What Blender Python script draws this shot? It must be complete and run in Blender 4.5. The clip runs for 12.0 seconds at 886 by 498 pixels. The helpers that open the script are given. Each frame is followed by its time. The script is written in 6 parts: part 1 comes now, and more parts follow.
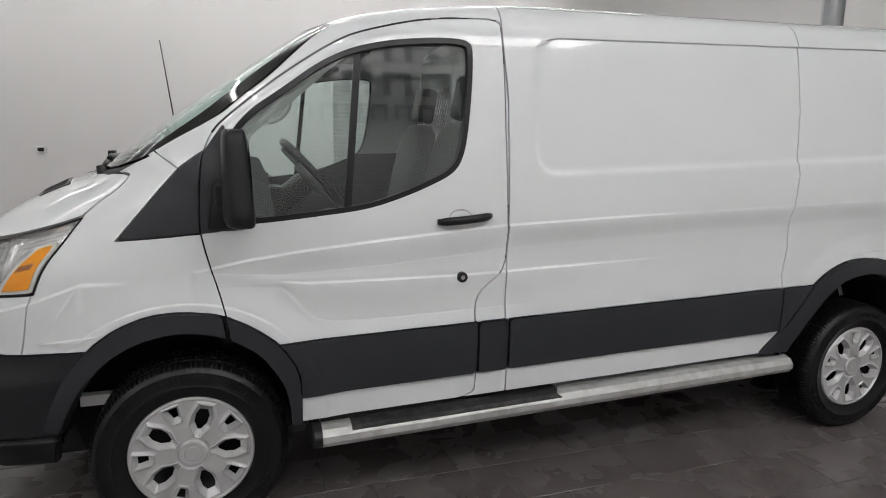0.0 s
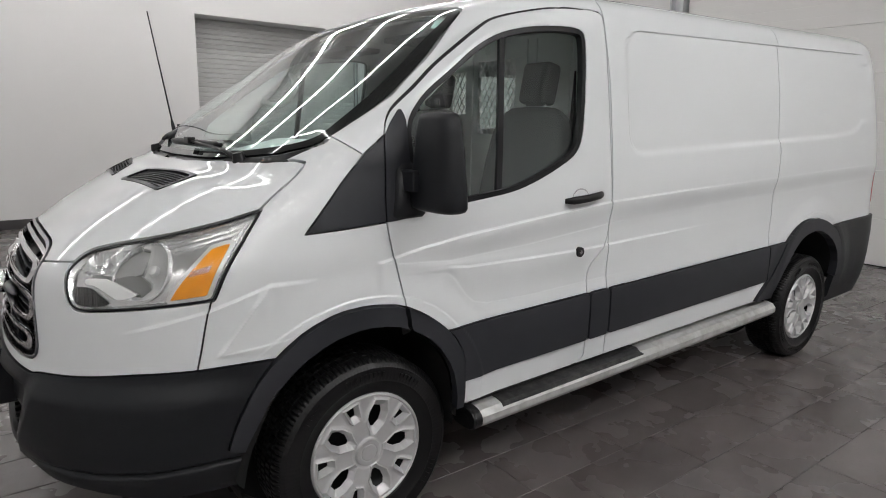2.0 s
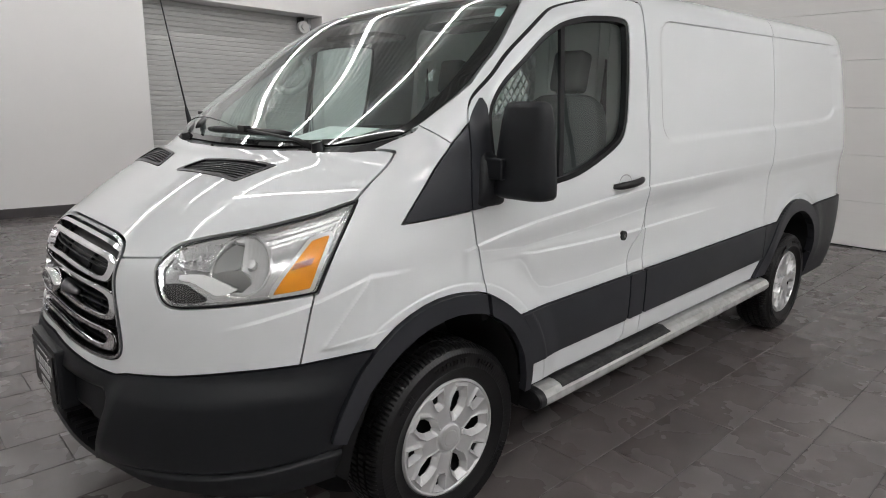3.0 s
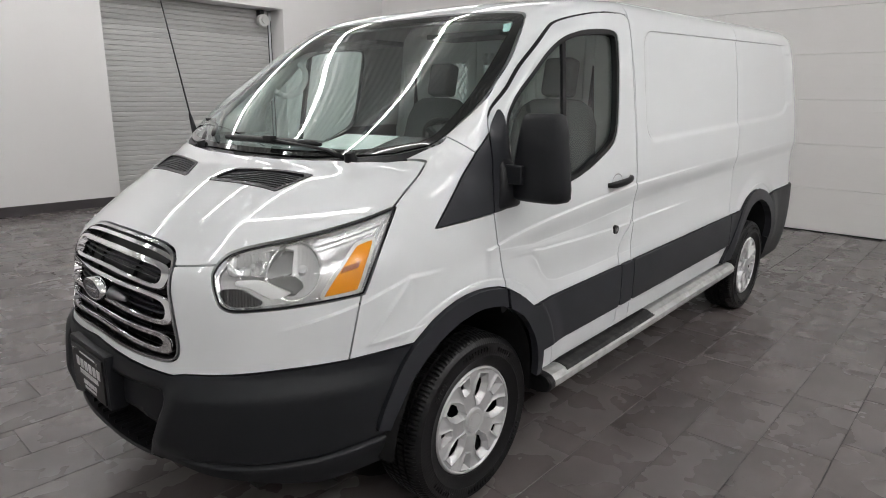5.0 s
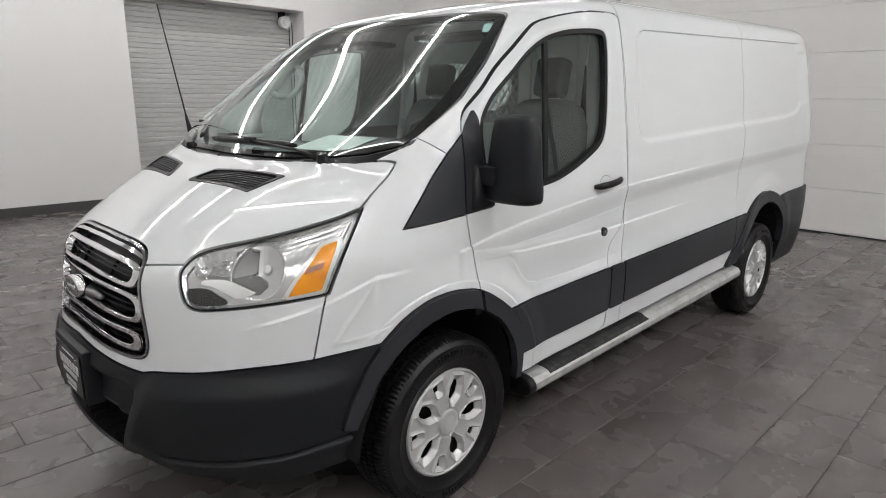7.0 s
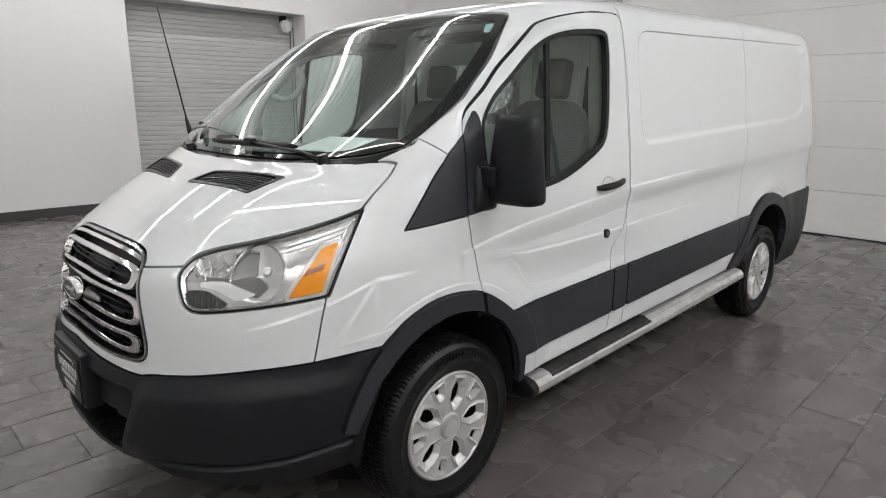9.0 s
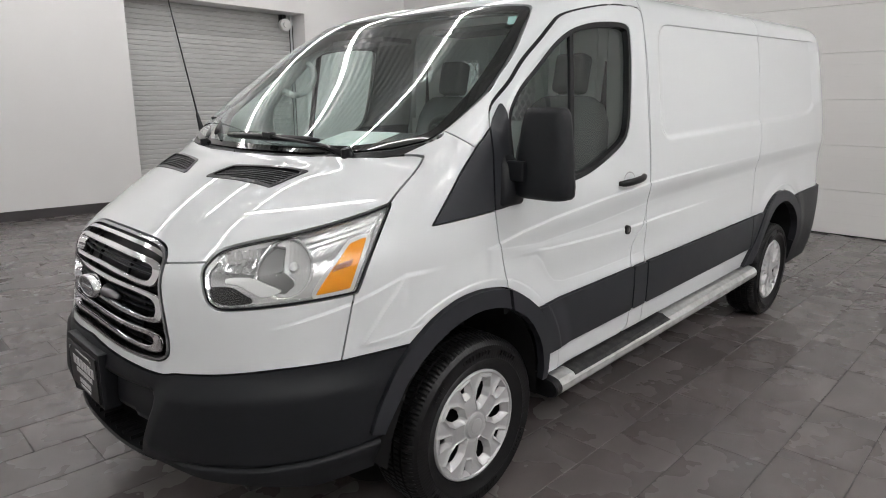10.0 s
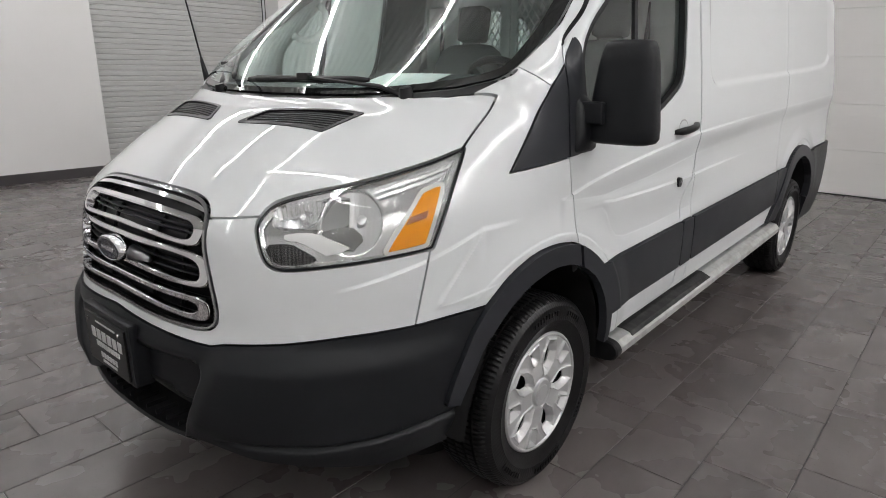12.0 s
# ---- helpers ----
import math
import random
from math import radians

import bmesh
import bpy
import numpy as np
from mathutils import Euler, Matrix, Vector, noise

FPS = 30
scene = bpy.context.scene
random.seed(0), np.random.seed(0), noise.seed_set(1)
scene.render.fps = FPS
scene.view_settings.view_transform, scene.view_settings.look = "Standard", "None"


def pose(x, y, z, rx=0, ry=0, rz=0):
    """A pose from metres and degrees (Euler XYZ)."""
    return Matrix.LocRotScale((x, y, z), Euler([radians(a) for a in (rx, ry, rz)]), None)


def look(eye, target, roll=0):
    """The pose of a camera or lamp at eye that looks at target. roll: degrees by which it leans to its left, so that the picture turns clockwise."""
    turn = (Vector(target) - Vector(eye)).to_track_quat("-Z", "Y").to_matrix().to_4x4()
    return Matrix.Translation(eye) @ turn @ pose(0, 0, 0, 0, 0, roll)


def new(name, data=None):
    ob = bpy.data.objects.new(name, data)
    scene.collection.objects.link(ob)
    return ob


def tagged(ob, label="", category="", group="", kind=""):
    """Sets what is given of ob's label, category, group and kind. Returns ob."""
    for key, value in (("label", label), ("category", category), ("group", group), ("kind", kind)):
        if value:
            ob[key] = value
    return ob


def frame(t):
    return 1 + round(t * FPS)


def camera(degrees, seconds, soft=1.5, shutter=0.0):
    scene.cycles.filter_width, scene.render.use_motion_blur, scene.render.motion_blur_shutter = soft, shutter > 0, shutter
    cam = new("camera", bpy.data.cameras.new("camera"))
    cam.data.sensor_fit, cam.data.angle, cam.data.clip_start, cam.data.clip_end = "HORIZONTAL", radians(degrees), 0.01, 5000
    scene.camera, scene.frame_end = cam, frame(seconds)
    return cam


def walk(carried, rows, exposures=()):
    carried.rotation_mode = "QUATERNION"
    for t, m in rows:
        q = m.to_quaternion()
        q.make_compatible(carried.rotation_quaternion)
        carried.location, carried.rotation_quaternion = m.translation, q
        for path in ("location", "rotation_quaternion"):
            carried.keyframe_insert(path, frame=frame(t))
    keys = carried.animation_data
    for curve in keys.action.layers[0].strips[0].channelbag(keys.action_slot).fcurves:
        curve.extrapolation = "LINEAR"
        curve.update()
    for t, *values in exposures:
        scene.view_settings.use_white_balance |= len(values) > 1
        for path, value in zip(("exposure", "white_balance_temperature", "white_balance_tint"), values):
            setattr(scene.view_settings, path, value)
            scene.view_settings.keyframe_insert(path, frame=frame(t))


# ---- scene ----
cam = camera(71.1, 12.0, soft=1.0)
PATH = [
    (0, (0.148, -3.253, 1.514), (0.789, -1.392, 1.157), 1.3),
    (0.5, (-0.187, -3.149, 1.521), (0.612, -1.352, 1.153), 1.5),
    (1, (-0.471, -2.992, 1.501), (0.467, -1.263, 1.137), 1.3),
    (1.5, (-0.78, -2.863, 1.497), (0.286, -1.212, 1.127), 1.3),
    (2, (-1.027, -2.724, 1.483), (0.151, -1.156, 1.093), 1.1),
    (2.5, (-1.216, -2.522, 1.483), (0.051, -1.035, 1.057), 1.3),
    (3, (-1.435, -2.415, 1.487), (-0.096, -0.994, 1.054), 1.1),
    (5, (-1.743, -2.354, 1.566), (-0.302, -1.048, 1.099), 0.6),
    (5.5, (-1.682, -2.383, 1.556), (-0.233, -1.087, 1.087), 0.5),
    (6, (-1.633, -2.431, 1.553), (-0.189, -1.128, 1.085), 0.6),
    (6.5, (-1.62, -2.465, 1.554), (-0.217, -1.119, 1.087), 0.5),
    (7, (-1.594, -2.502, 1.571), (-0.219, -1.128, 1.104), 0.4),
    (9, (-1.582, -2.488, 1.558), (-0.207, -1.109, 1.103), 0.3),
    (9.5, (-1.587, -2.454, 1.546), (-0.208, -1.079, 1.092), 0.3),
    (10, (-1.632, -2.377, 1.528), (-0.244, -1.01, 1.076), 0.3),
    (10.5, (-1.692, -2.297, 1.507), (-0.285, -0.949, 1.055), 0.3),
    (11, (-1.705, -2.24, 1.489), (-0.27, -0.924, 1.032), 0.2),
    (11.5, (-1.712, -2.148, 1.453), (-0.264, -0.858, 0.965), 0.3),
    (12, (-1.723, -1.989, 1.427), (-0.274, -0.726, 0.877), 0.3),
]
walk(cam, [(t, look(eye, target, roll)) for t, eye, target, roll in PATH],
     [(0, -0.24), (1.5, -0.20), (3, -0.12), (5, -0.02), (6.5, 0.03), (9.5, 0.03), (12, 0.0)])


# ---- room measures ----
X0, X1, Y0, Y1, HIGH = -6.0, 7.1, -5.6, 7.35, 4.5

# ---- world and lights ----
world = bpy.data.worlds.new("world")
scene.world = world
world.use_nodes = True
world.node_tree.nodes["Background"].inputs[0].default_value = (0.8, 0.9, 1.0, 1)
world.node_tree.nodes["Background"].inputs[1].default_value = 0.02
scene.view_settings.exposure = 0.0
LAMP = 32.5


# ---- materials ----
def shader(name, colour, rough=0.5, metal=0.0, coat=0.0, coat_rough=0.03, spec=0.5, mottle=0.0, scale=8.0,
           bump=0.0, bump_scale=60.0, rough_var=0.0, second=None, second_scale=1.5, second_amount=0.0):
    """A procedural surface: a base colour with mottling at two scales, uneven gloss and fine relief."""
    m = bpy.data.materials.new(name)
    m.use_nodes = True
    nt = m.node_tree
    n, l = nt.nodes, nt.links
    b = n["Principled BSDF"]
    b.inputs["Base Color"].default_value = (*colour, 1)
    b.inputs["Roughness"].default_value = rough
    b.inputs["Metallic"].default_value = metal
    b.inputs["Coat Weight"].default_value = coat
    b.inputs["Coat Roughness"].default_value = coat_rough
    b.inputs["Specular IOR Level"].default_value = spec
    place = n.new("ShaderNodeTexCoord").outputs["Object"]

    def noise_node(s, detail=4.0):
        t = n.new("ShaderNodeTexNoise")
        t.inputs["Scale"].default_value = s
        t.inputs["Detail"].default_value = detail
        l.new(place, t.inputs["Vector"])
        return t

    out = None
    if mottle or second:
        t = noise_node(scale, 6.0)
        mix = n.new("ShaderNodeMix")
        mix.data_type = "RGBA"
        mix.inputs[6].default_value = (*[c * (1 - mottle) for c in colour], 1)
        mix.inputs[7].default_value = (*[min(1, c * (1 + mottle)) for c in colour], 1)
        l.new(t.outputs["Fac"], mix.inputs[0])
        out = mix.outputs[2]
        if second:
            t2 = noise_node(second_scale, 5.0)
            ramp = n.new("ShaderNodeMapRange")
            ramp.interpolation_type = "SMOOTHSTEP"
            ramp.inputs[1].default_value, ramp.inputs[2].default_value = 0.38, 0.72
            ramp.inputs[4].default_value = second_amount
            l.new(t2.outputs["Fac"], ramp.inputs[0])
            mix2 = n.new("ShaderNodeMix")
            mix2.data_type = "RGBA"
            mix2.inputs[7].default_value = (*second, 1)
            l.new(ramp.outputs[0], mix2.inputs[0])
            l.new(out, mix2.inputs[6])
            out = mix2.outputs[2]
        l.new(out, b.inputs["Base Color"])
    if rough_var:
        t = noise_node(scale * 0.6, 5.0)
        r = n.new("ShaderNodeMapRange")
        r.inputs[3].default_value, r.inputs[4].default_value = max(0.0, rough - rough_var), min(1.0, rough + rough_var)
        l.new(t.outputs["Fac"], r.inputs[0])
        l.new(r.outputs[0], b.inputs["Roughness"])
    if bump:
        t = noise_node(bump_scale, 3.0)
        bm = n.new("ShaderNodeBump")
        bm.inputs["Strength"].default_value = 0.6
        bm.inputs["Distance"].default_value = bump
        l.new(t.outputs["Fac"], bm.inputs["Height"])
        l.new(bm.outputs["Normal"], b.inputs["Normal"])
    return m


def glowing(name, colour, strength):
    m = bpy.data.materials.new(name)
    m.use_nodes = True
    b = m.node_tree.nodes["Principled BSDF"]
    b.inputs["Base Color"].default_value = (0.9, 0.9, 0.9, 1)
    b.inputs["Emission Color"].default_value = (*colour, 1)
    b.inputs["Emission Strength"].default_value = strength
    return m


def glass(name, colour, facing=0.04, rough=0.0):
    """Clear pane: tinted pass-through and mirror gloss that grows towards grazing, the same from both sides."""
    m = bpy.data.materials.new(name)
    m.use_nodes = True
    n, l = m.node_tree.nodes, m.node_tree.links
    n.clear()
    out = n.new("ShaderNodeOutputMaterial")
    see = n.new("ShaderNodeBsdfTransparent")
    see.inputs[0].default_value = (*colour, 1)
    shine = n.new("ShaderNodeBsdfGlossy")
    shine.inputs["Roughness"].default_value = rough
    shine.inputs[0].default_value = (1, 1, 1, 1)
    slant = n.new("ShaderNodeLayerWeight")
    slant.inputs["Blend"].default_value = 0.5
    power = n.new("ShaderNodeMath")
    power.operation = "POWER"
    power.inputs[1].default_value = 5.0
    l.new(slant.outputs["Facing"], power.inputs[0])
    span = n.new("ShaderNodeMapRange")
    span.inputs[3].default_value, span.inputs[4].default_value = facing, 1.0
    l.new(power.outputs[0], span.inputs[0])
    mix = n.new("ShaderNodeMixShader")
    l.new(span.outputs[0], mix.inputs[0])
    l.new(see.outputs[0], mix.inputs[1])
    l.new(shine.outputs[0], mix.inputs[2])
    l.new(mix.outputs[0], out.inputs[0])
    return m


def stone_tile():
    """Glazed stone-look tile: clouds of warm brown and cool grey, each tile its own cut of them, fine grain, scuffs and uneven gloss."""
    m = bpy.data.materials.new("floor_tile")
    m.use_nodes = True
    n, l = m.node_tree.nodes, m.node_tree.links
    b = n["Principled BSDF"]
    place = n.new("ShaderNodeNewGeometry")
    info = n.new("ShaderNodeObjectInfo")
    luck = n.new("ShaderNodeMath")
    luck.operation = "ADD"
    l.new(info.outputs["Random"], luck.inputs[0])
    l.new(place.outputs["Random Per Island"], luck.inputs[1])
    jump = n.new("ShaderNodeVectorMath")
    jump.operation = "SCALE"
    jump.inputs[0].default_value = (9.0, 5.0, 17.0)
    l.new(luck.outputs[0], jump.inputs["Scale"])
    shift = n.new("ShaderNodeVectorMath")
    l.new(place.outputs["Position"], shift.inputs[0])
    l.new(jump.outputs[0], shift.inputs[1])

    def cloud(scale, detail, where, low, high, rough=0.55, twist=0.0):
        t = n.new("ShaderNodeTexNoise")
        t.inputs["Scale"].default_value, t.inputs["Detail"].default_value = scale, detail
        t.inputs["Roughness"].default_value, t.inputs["Distortion"].default_value = rough, twist
        l.new(where, t.inputs["Vector"])
        r = n.new("ShaderNodeMapRange")
        r.interpolation_type = "SMOOTHSTEP"
        r.inputs[1].default_value, r.inputs[2].default_value = low, high
        l.new(t.outputs["Fac"], r.inputs[0])
        return r.outputs[0]

    def blend(fac, a, b_, how="MIX"):
        x = n.new("ShaderNodeMix")
        x.data_type, x.blend_type = "RGBA", how
        for value, slot in ((fac, 0), (a, 6), (b_, 7)):
            if isinstance(value, tuple):
                x.inputs[slot].default_value = (*value, 1)
            elif isinstance(value, float):
                x.inputs[slot].default_value = value
            else:
                l.new(value, x.inputs[slot])
        return x.outputs[2]

    own, whole = shift.outputs[0], place.outputs["Position"]
    colour = blend(cloud(2.6, 3.0, own, 0.20, 0.80, 0.45), (0.106, 0.091, 0.089), (0.140, 0.122, 0.119))
    colour = blend(cloud(2.0, 4.0, own, 0.45, 0.85, 0.5, 0.6), colour, (0.116, 0.106, 0.106))
    colour = blend(cloud(9.0, 2.0, own, 0.40, 1.2, 0.5), colour, (0.168, 0.150, 0.146))
    colour = blend(cloud(1.1, 3.0, whole, 0.40, 1.1, 0.5), colour, (0.092, 0.077, 0.074))
    speck = cloud(75.0, 2.0, whole, 0.60, 0.85)
    colour = blend(speck, colour, (0.070, 0.061, 0.060))
    tone = n.new("ShaderNodeMapRange")
    tone.inputs[3].default_value, tone.inputs[4].default_value = 0.93, 1.09
    frac = n.new("ShaderNodeMath")
    frac.operation = "FRACT"
    l.new(luck.outputs[0], frac.inputs[0])
    l.new(frac.outputs[0], tone.inputs[0])
    grey = n.new("ShaderNodeCombineColor")
    for k in range(3):
        l.new(tone.outputs[0], grey.inputs[k])
    l.new(blend(1.0, colour, grey.outputs[0], "MULTIPLY"), b.inputs["Base Color"])
    gloss = n.new("ShaderNodeMapRange")
    gloss.inputs[3].default_value, gloss.inputs[4].default_value = 0.22, 0.32
    l.new(cloud(4.0, 3.0, own, 0.2, 0.8, 0.5), gloss.inputs[0])
    b.inputs["Specular IOR Level"].default_value = 0.62
    l.new(gloss.outputs[0], b.inputs["Roughness"])
    uneven = n.new("ShaderNodeBump")
    uneven.inputs["Strength"].default_value, uneven.inputs["Distance"].default_value = 0.30, 0.0008
    l.new(cloud(22.0, 4.0, own, 0.2, 0.8), uneven.inputs["Height"])
    l.new(uneven.outputs["Normal"], b.inputs["Normal"])
    return m


PAINT = shader("white_paint", (0.690, 0.712, 0.722), 0.7, coat=1.0, coat_rough=0.015, spec=0.1, mottle=0.015, scale=3)
PLASTIC = shader("dark_plastic", (0.0100, 0.0110, 0.0132), 0.42, spec=0.30, mottle=0.12, scale=14, bump=0.0003, bump_scale=900, rough_var=0.06)
MOULD = shader("moulding_plastic", (0.0255, 0.0268, 0.0315), 0.40, spec=0.28, mottle=0.1, scale=9, bump=0.00012, bump_scale=700, rough_var=0.06)
BLACK = shader("black_trim", (0.010, 0.010, 0.011), 0.35, spec=0.28, mottle=0.2, scale=20)
LINER = shader("wheel_liner", (0.009, 0.009, 0.0095), 0.9, spec=0.28, mottle=0.3, scale=12, bump=0.001, bump_scale=90)
RUBBER = shader("tyre_rubber", (0.0045, 0.0045, 0.005), 0.38, spec=0.32, mottle=0.35, scale=30, bump=0.0007, bump_scale=220, rough_var=0.14)
SILVER = shader("silver_hubcap", (0.54, 0.54, 0.545), 0.42, metal=0.5, coat=0.0, mottle=0.05, scale=30, rough_var=0.05)
CHROME = shader("chrome", (0.85, 0.85, 0.86), 0.06, metal=1.0, mottle=0.03, scale=20)
REFLECT = shader("lamp_reflector", (0.76, 0.76, 0.76), 0.20, metal=0.85, mottle=0.03, scale=30)
BOWL = shader("lamp_bowl", (0.60, 0.60, 0.60), 0.42, metal=0.55, mottle=0.06, scale=24)
HOUSING = shader("lamp_housing", (0.62, 0.62, 0.63), 0.30, metal=0.25, mottle=0.06, scale=24)
AMBER = shader("amber_lens", (0.85, 0.31, 0.004), 0.30, coat=0.15, spec=0.3, mottle=0.16, scale=40, bump=0.001, bump_scale=180)
RED = shader("red_lens", (0.35, 0.01, 0.01), 0.15, coat=1.0, mottle=0.1, scale=40)
ALLOY = shader("worn_aluminium", (0.52, 0.525, 0.52), 0.45, metal=0.35, mottle=0.12, scale=60, bump=0.0005, bump_scale=120,
               rough_var=0.12, second=(0.33, 0.325, 0.31), second_scale=18, second_amount=0.6)
GRIP = shader("grip_tape", (0.010, 0.010, 0.011), 0.75, mottle=0.4, scale=30, bump=0.001, bump_scale=400,
              second=(0.11, 0.105, 0.10), second_scale=22, second_amount=0.3)
TRIM = shader("cab_trim", (0.055, 0.060, 0.060), 0.6, mottle=0.1, scale=12, bump=0.0003, bump_scale=600)
LIGHTTRIM = shader("light_trim", (0.80, 0.82, 0.79), 0.6, mottle=0.06, scale=10, bump=0.0003, bump_scale=500)
HEADLINE = shader("headliner_cloth", (0.36, 0.375, 0.37), 0.8, spec=0.2, mottle=0.06, scale=14, bump=0.0004, bump_scale=500)
CLOTH = shader("seat_vinyl", (0.10, 0.107, 0.106), 0.62, mottle=0.12, scale=18, bump=0.0006, bump_scale=300)
CARGO = shader("cargo_paint", (0.80, 0.81, 0.79), 0.5, mottle=0.06, scale=6)
DARKMETAL = shader("underbody_metal", (0.010, 0.010, 0.010), 0.7, mottle=0.4, scale=8, bump=0.001, bump_scale=60)
MESHMETAL = shader("mesh_metal", (0.82, 0.82, 0.80), 0.5, metal=0.0, mottle=0.1, scale=20)
PAPER = shader("paper", (0.86, 0.88, 0.85), 0.6, mottle=0.08, scale=16, second=(0.35, 0.52, 0.42), second_scale=14, second_amount=0.4)
GLASS = glass("window_glass", (0.82, 0.90, 0.875), 0.075)
SCREEN = glass("windscreen_glass", (0.82, 0.955, 0.93), 0.14)
BAND = shader("ceramic_band", (0.012, 0.013, 0.013), 0.04, spec=0.6, mottle=0.1, scale=30)
LENS = glass("lamp_lens", (0.94, 0.95, 0.95), 0.04)
WALL = shader("wall_paint", (0.77, 0.762, 0.755), 0.55, mottle=0.02, scale=2.0, bump=0.0006, bump_scale=120, rough_var=0.05)
CEIL = shader("ceiling_paint", (0.76, 0.76, 0.75), 0.8, mottle=0.04, scale=1.5)
SKIRT = shader("skirting", (0.055, 0.05, 0.052), 0.45, mottle=0.2, scale=6)
TILE = stone_tile()
GROUT = shader("grout", (0.045, 0.041, 0.041), 0.85, mottle=0.3, scale=20)
SLAT = shader("roller_slat", (0.50, 0.50, 0.49), 0.5, mottle=0.05, scale=5)
PANEL = shader("door_panel", (0.82, 0.81, 0.795), 0.42, mottle=0.02, scale=3, bump=0.0004, bump_scale=160)
STEEL = shader("grey_steel", (0.58, 0.60, 0.61), 0.5, metal=0.2, mottle=0.1, scale=6)
WHITE = shader("white_plastic", (0.75, 0.75, 0.74), 0.4, mottle=0.04, scale=10)
SIGN = shader("sign_letters", (0.02, 0.02, 0.022), 0.5, mottle=0.1, scale=8)
TUBE = glowing("led_tube", (1.0, 0.987, 0.983), LAMP)


# ---- mesh helpers ----
def smooth(me):
    me.polygons.foreach_set("use_smooth", [True] * len(me.polygons))


def part(name, bm, material, parent=None, label="", soft=False):
    """One mesh object from a bmesh, under a thing or a part."""
    me = bpy.data.meshes.new(name)
    bm.to_mesh(me)
    bm.free()
    me.materials.append(material)
    if soft:
        smooth(me)
    ob = new(name, me)
    if parent is not None:
        ob.parent = parent
    return tagged(ob, label)


def mesh_part(name, verts, faces, material, parent=None, label="", soft=True, normals=None):
    me = bpy.data.meshes.new(name)
    me.from_pydata([tuple(v) for v in verts], [], [tuple(int(i) for i in f) for f in faces])
    me.materials.append(material)
    if soft:
        smooth(me)
    if normals is not None:
        me.normals_split_custom_set_from_vertices([tuple(v) for v in normals])
    me.update()
    ob = new(name, me)
    if parent is not None:
        ob.parent = parent
    return tagged(ob, label)


def thing(name, label, category, at=(0, 0, 0), group="", kind=""):
    e = new(name)
    e.empty_display_size = 0.1
    e.location = at
    return tagged(e, label, category, group, kind)


def box(bm, lo, hi, bevel=0.0, m=None, segments=2):
    lo, hi = Vector(lo), Vector(hi)
    c, s = (lo + hi) / 2, hi - lo
    mat = Matrix.Translation(c) @ Matrix.Diagonal((*s, 1))
    if m is not None:
        mat = m @ mat
    g = bmesh.ops.create_cube(bm, size=1, matrix=mat)
    if bevel:
        e = list({e for v in g["verts"] for e in v.link_edges})
        bmesh.ops.bevel(bm, geom=e, offset=bevel, segments=segments, profile=0.7, affect="EDGES", clamp_overlap=True)
    return bm


def cyl(bm, a, b, r1, r2=None, n=20, caps=True):
    a, b = Vector(a), Vector(b)
    d = b - a
    m = Matrix.Translation((a + b) / 2) @ d.to_track_quat("Z", "Y").to_matrix().to_4x4()
    bmesh.ops.create_cone(bm, cap_ends=caps, segments=n, radius1=r1, radius2=r1 if r2 is None else r2, depth=d.length, matrix=m)
    return bm


def tube(bm, pts, r, n=8, closed=False, flat=1.0):
    """A round bar along points; r a number or one per point."""
    pts = [Vector(p) for p in pts]
    k = len(pts)
    rings = []
    for i, p in enumerate(pts):
        a = pts[(i - 1) % k] if closed or i else pts[0]
        b = pts[(i + 1) % k] if closed or i < k - 1 else pts[-1]
        d = (b - a).normalized()
        side = d.cross(Vector((0, 0, 1)))
        if side.length < 1e-3:
            side = Vector((1, 0, 0))
        side.normalize()
        up = side.cross(d)
        rr = r[i] if isinstance(r, (list, tuple)) else r
        rings.append([bm.verts.new(p + side * rr * math.cos(2 * math.pi * j / n) + up * rr * flat * math.sin(2 * math.pi * j / n)) for j in range(n)])
    for i in range(k if closed else k - 1):
        q, w = rings[i], rings[(i + 1) % k]
        for j in range(n):
            bm.faces.new((q[j], q[(j + 1) % n], w[(j + 1) % n], w[j]))
    if not closed:
        bm.faces.new(rings[0])
        bm.faces.new(list(reversed(rings[-1])))
    bmesh.ops.recalc_face_normals(bm, faces=bm.faces[:])
    return bm


def lathe(profile, n=64, axis="y"):
    """Verts and quads of a profile of (radius, along) turned about the y axis."""
    v, f = [], []
    k = len(profile)
    for i in range(n):
        a = 2 * math.pi * i / n
        for r, h in profile:
            v.append((r * math.cos(a), h, r * math.sin(a)))
    for i in range(n):
        for j in range(k - 1):
            a, b = i * k + j, ((i + 1) % n) * k + j
            f.append((a, a + 1, b + 1, b))
    return v, f


def loft(rings, closed=True, caps=True):
    """Verts and faces through rings of equal point counts."""
    v, f = [], []
    k = len(rings[0])
    for r in rings:
        v.extend(r)
    for i in range(len(rings) - 1):
        for j in range(k if closed else k - 1):
            a, b = i * k + j, i * k + (j + 1) % k
            f.append((a, b, b + k, a + k))
    if caps:
        f.append(tuple(range(k))[::-1])
        f.append(tuple(range((len(rings) - 1) * k, len(rings) * k)))
    return v, f


# ---- the room ----
def wall(name, lo, hi, label, material=WALL):
    bm = bmesh.new()
    box(bm, lo, hi)
    return tagged(part(name, bm, material), label, "wall", kind="structure")


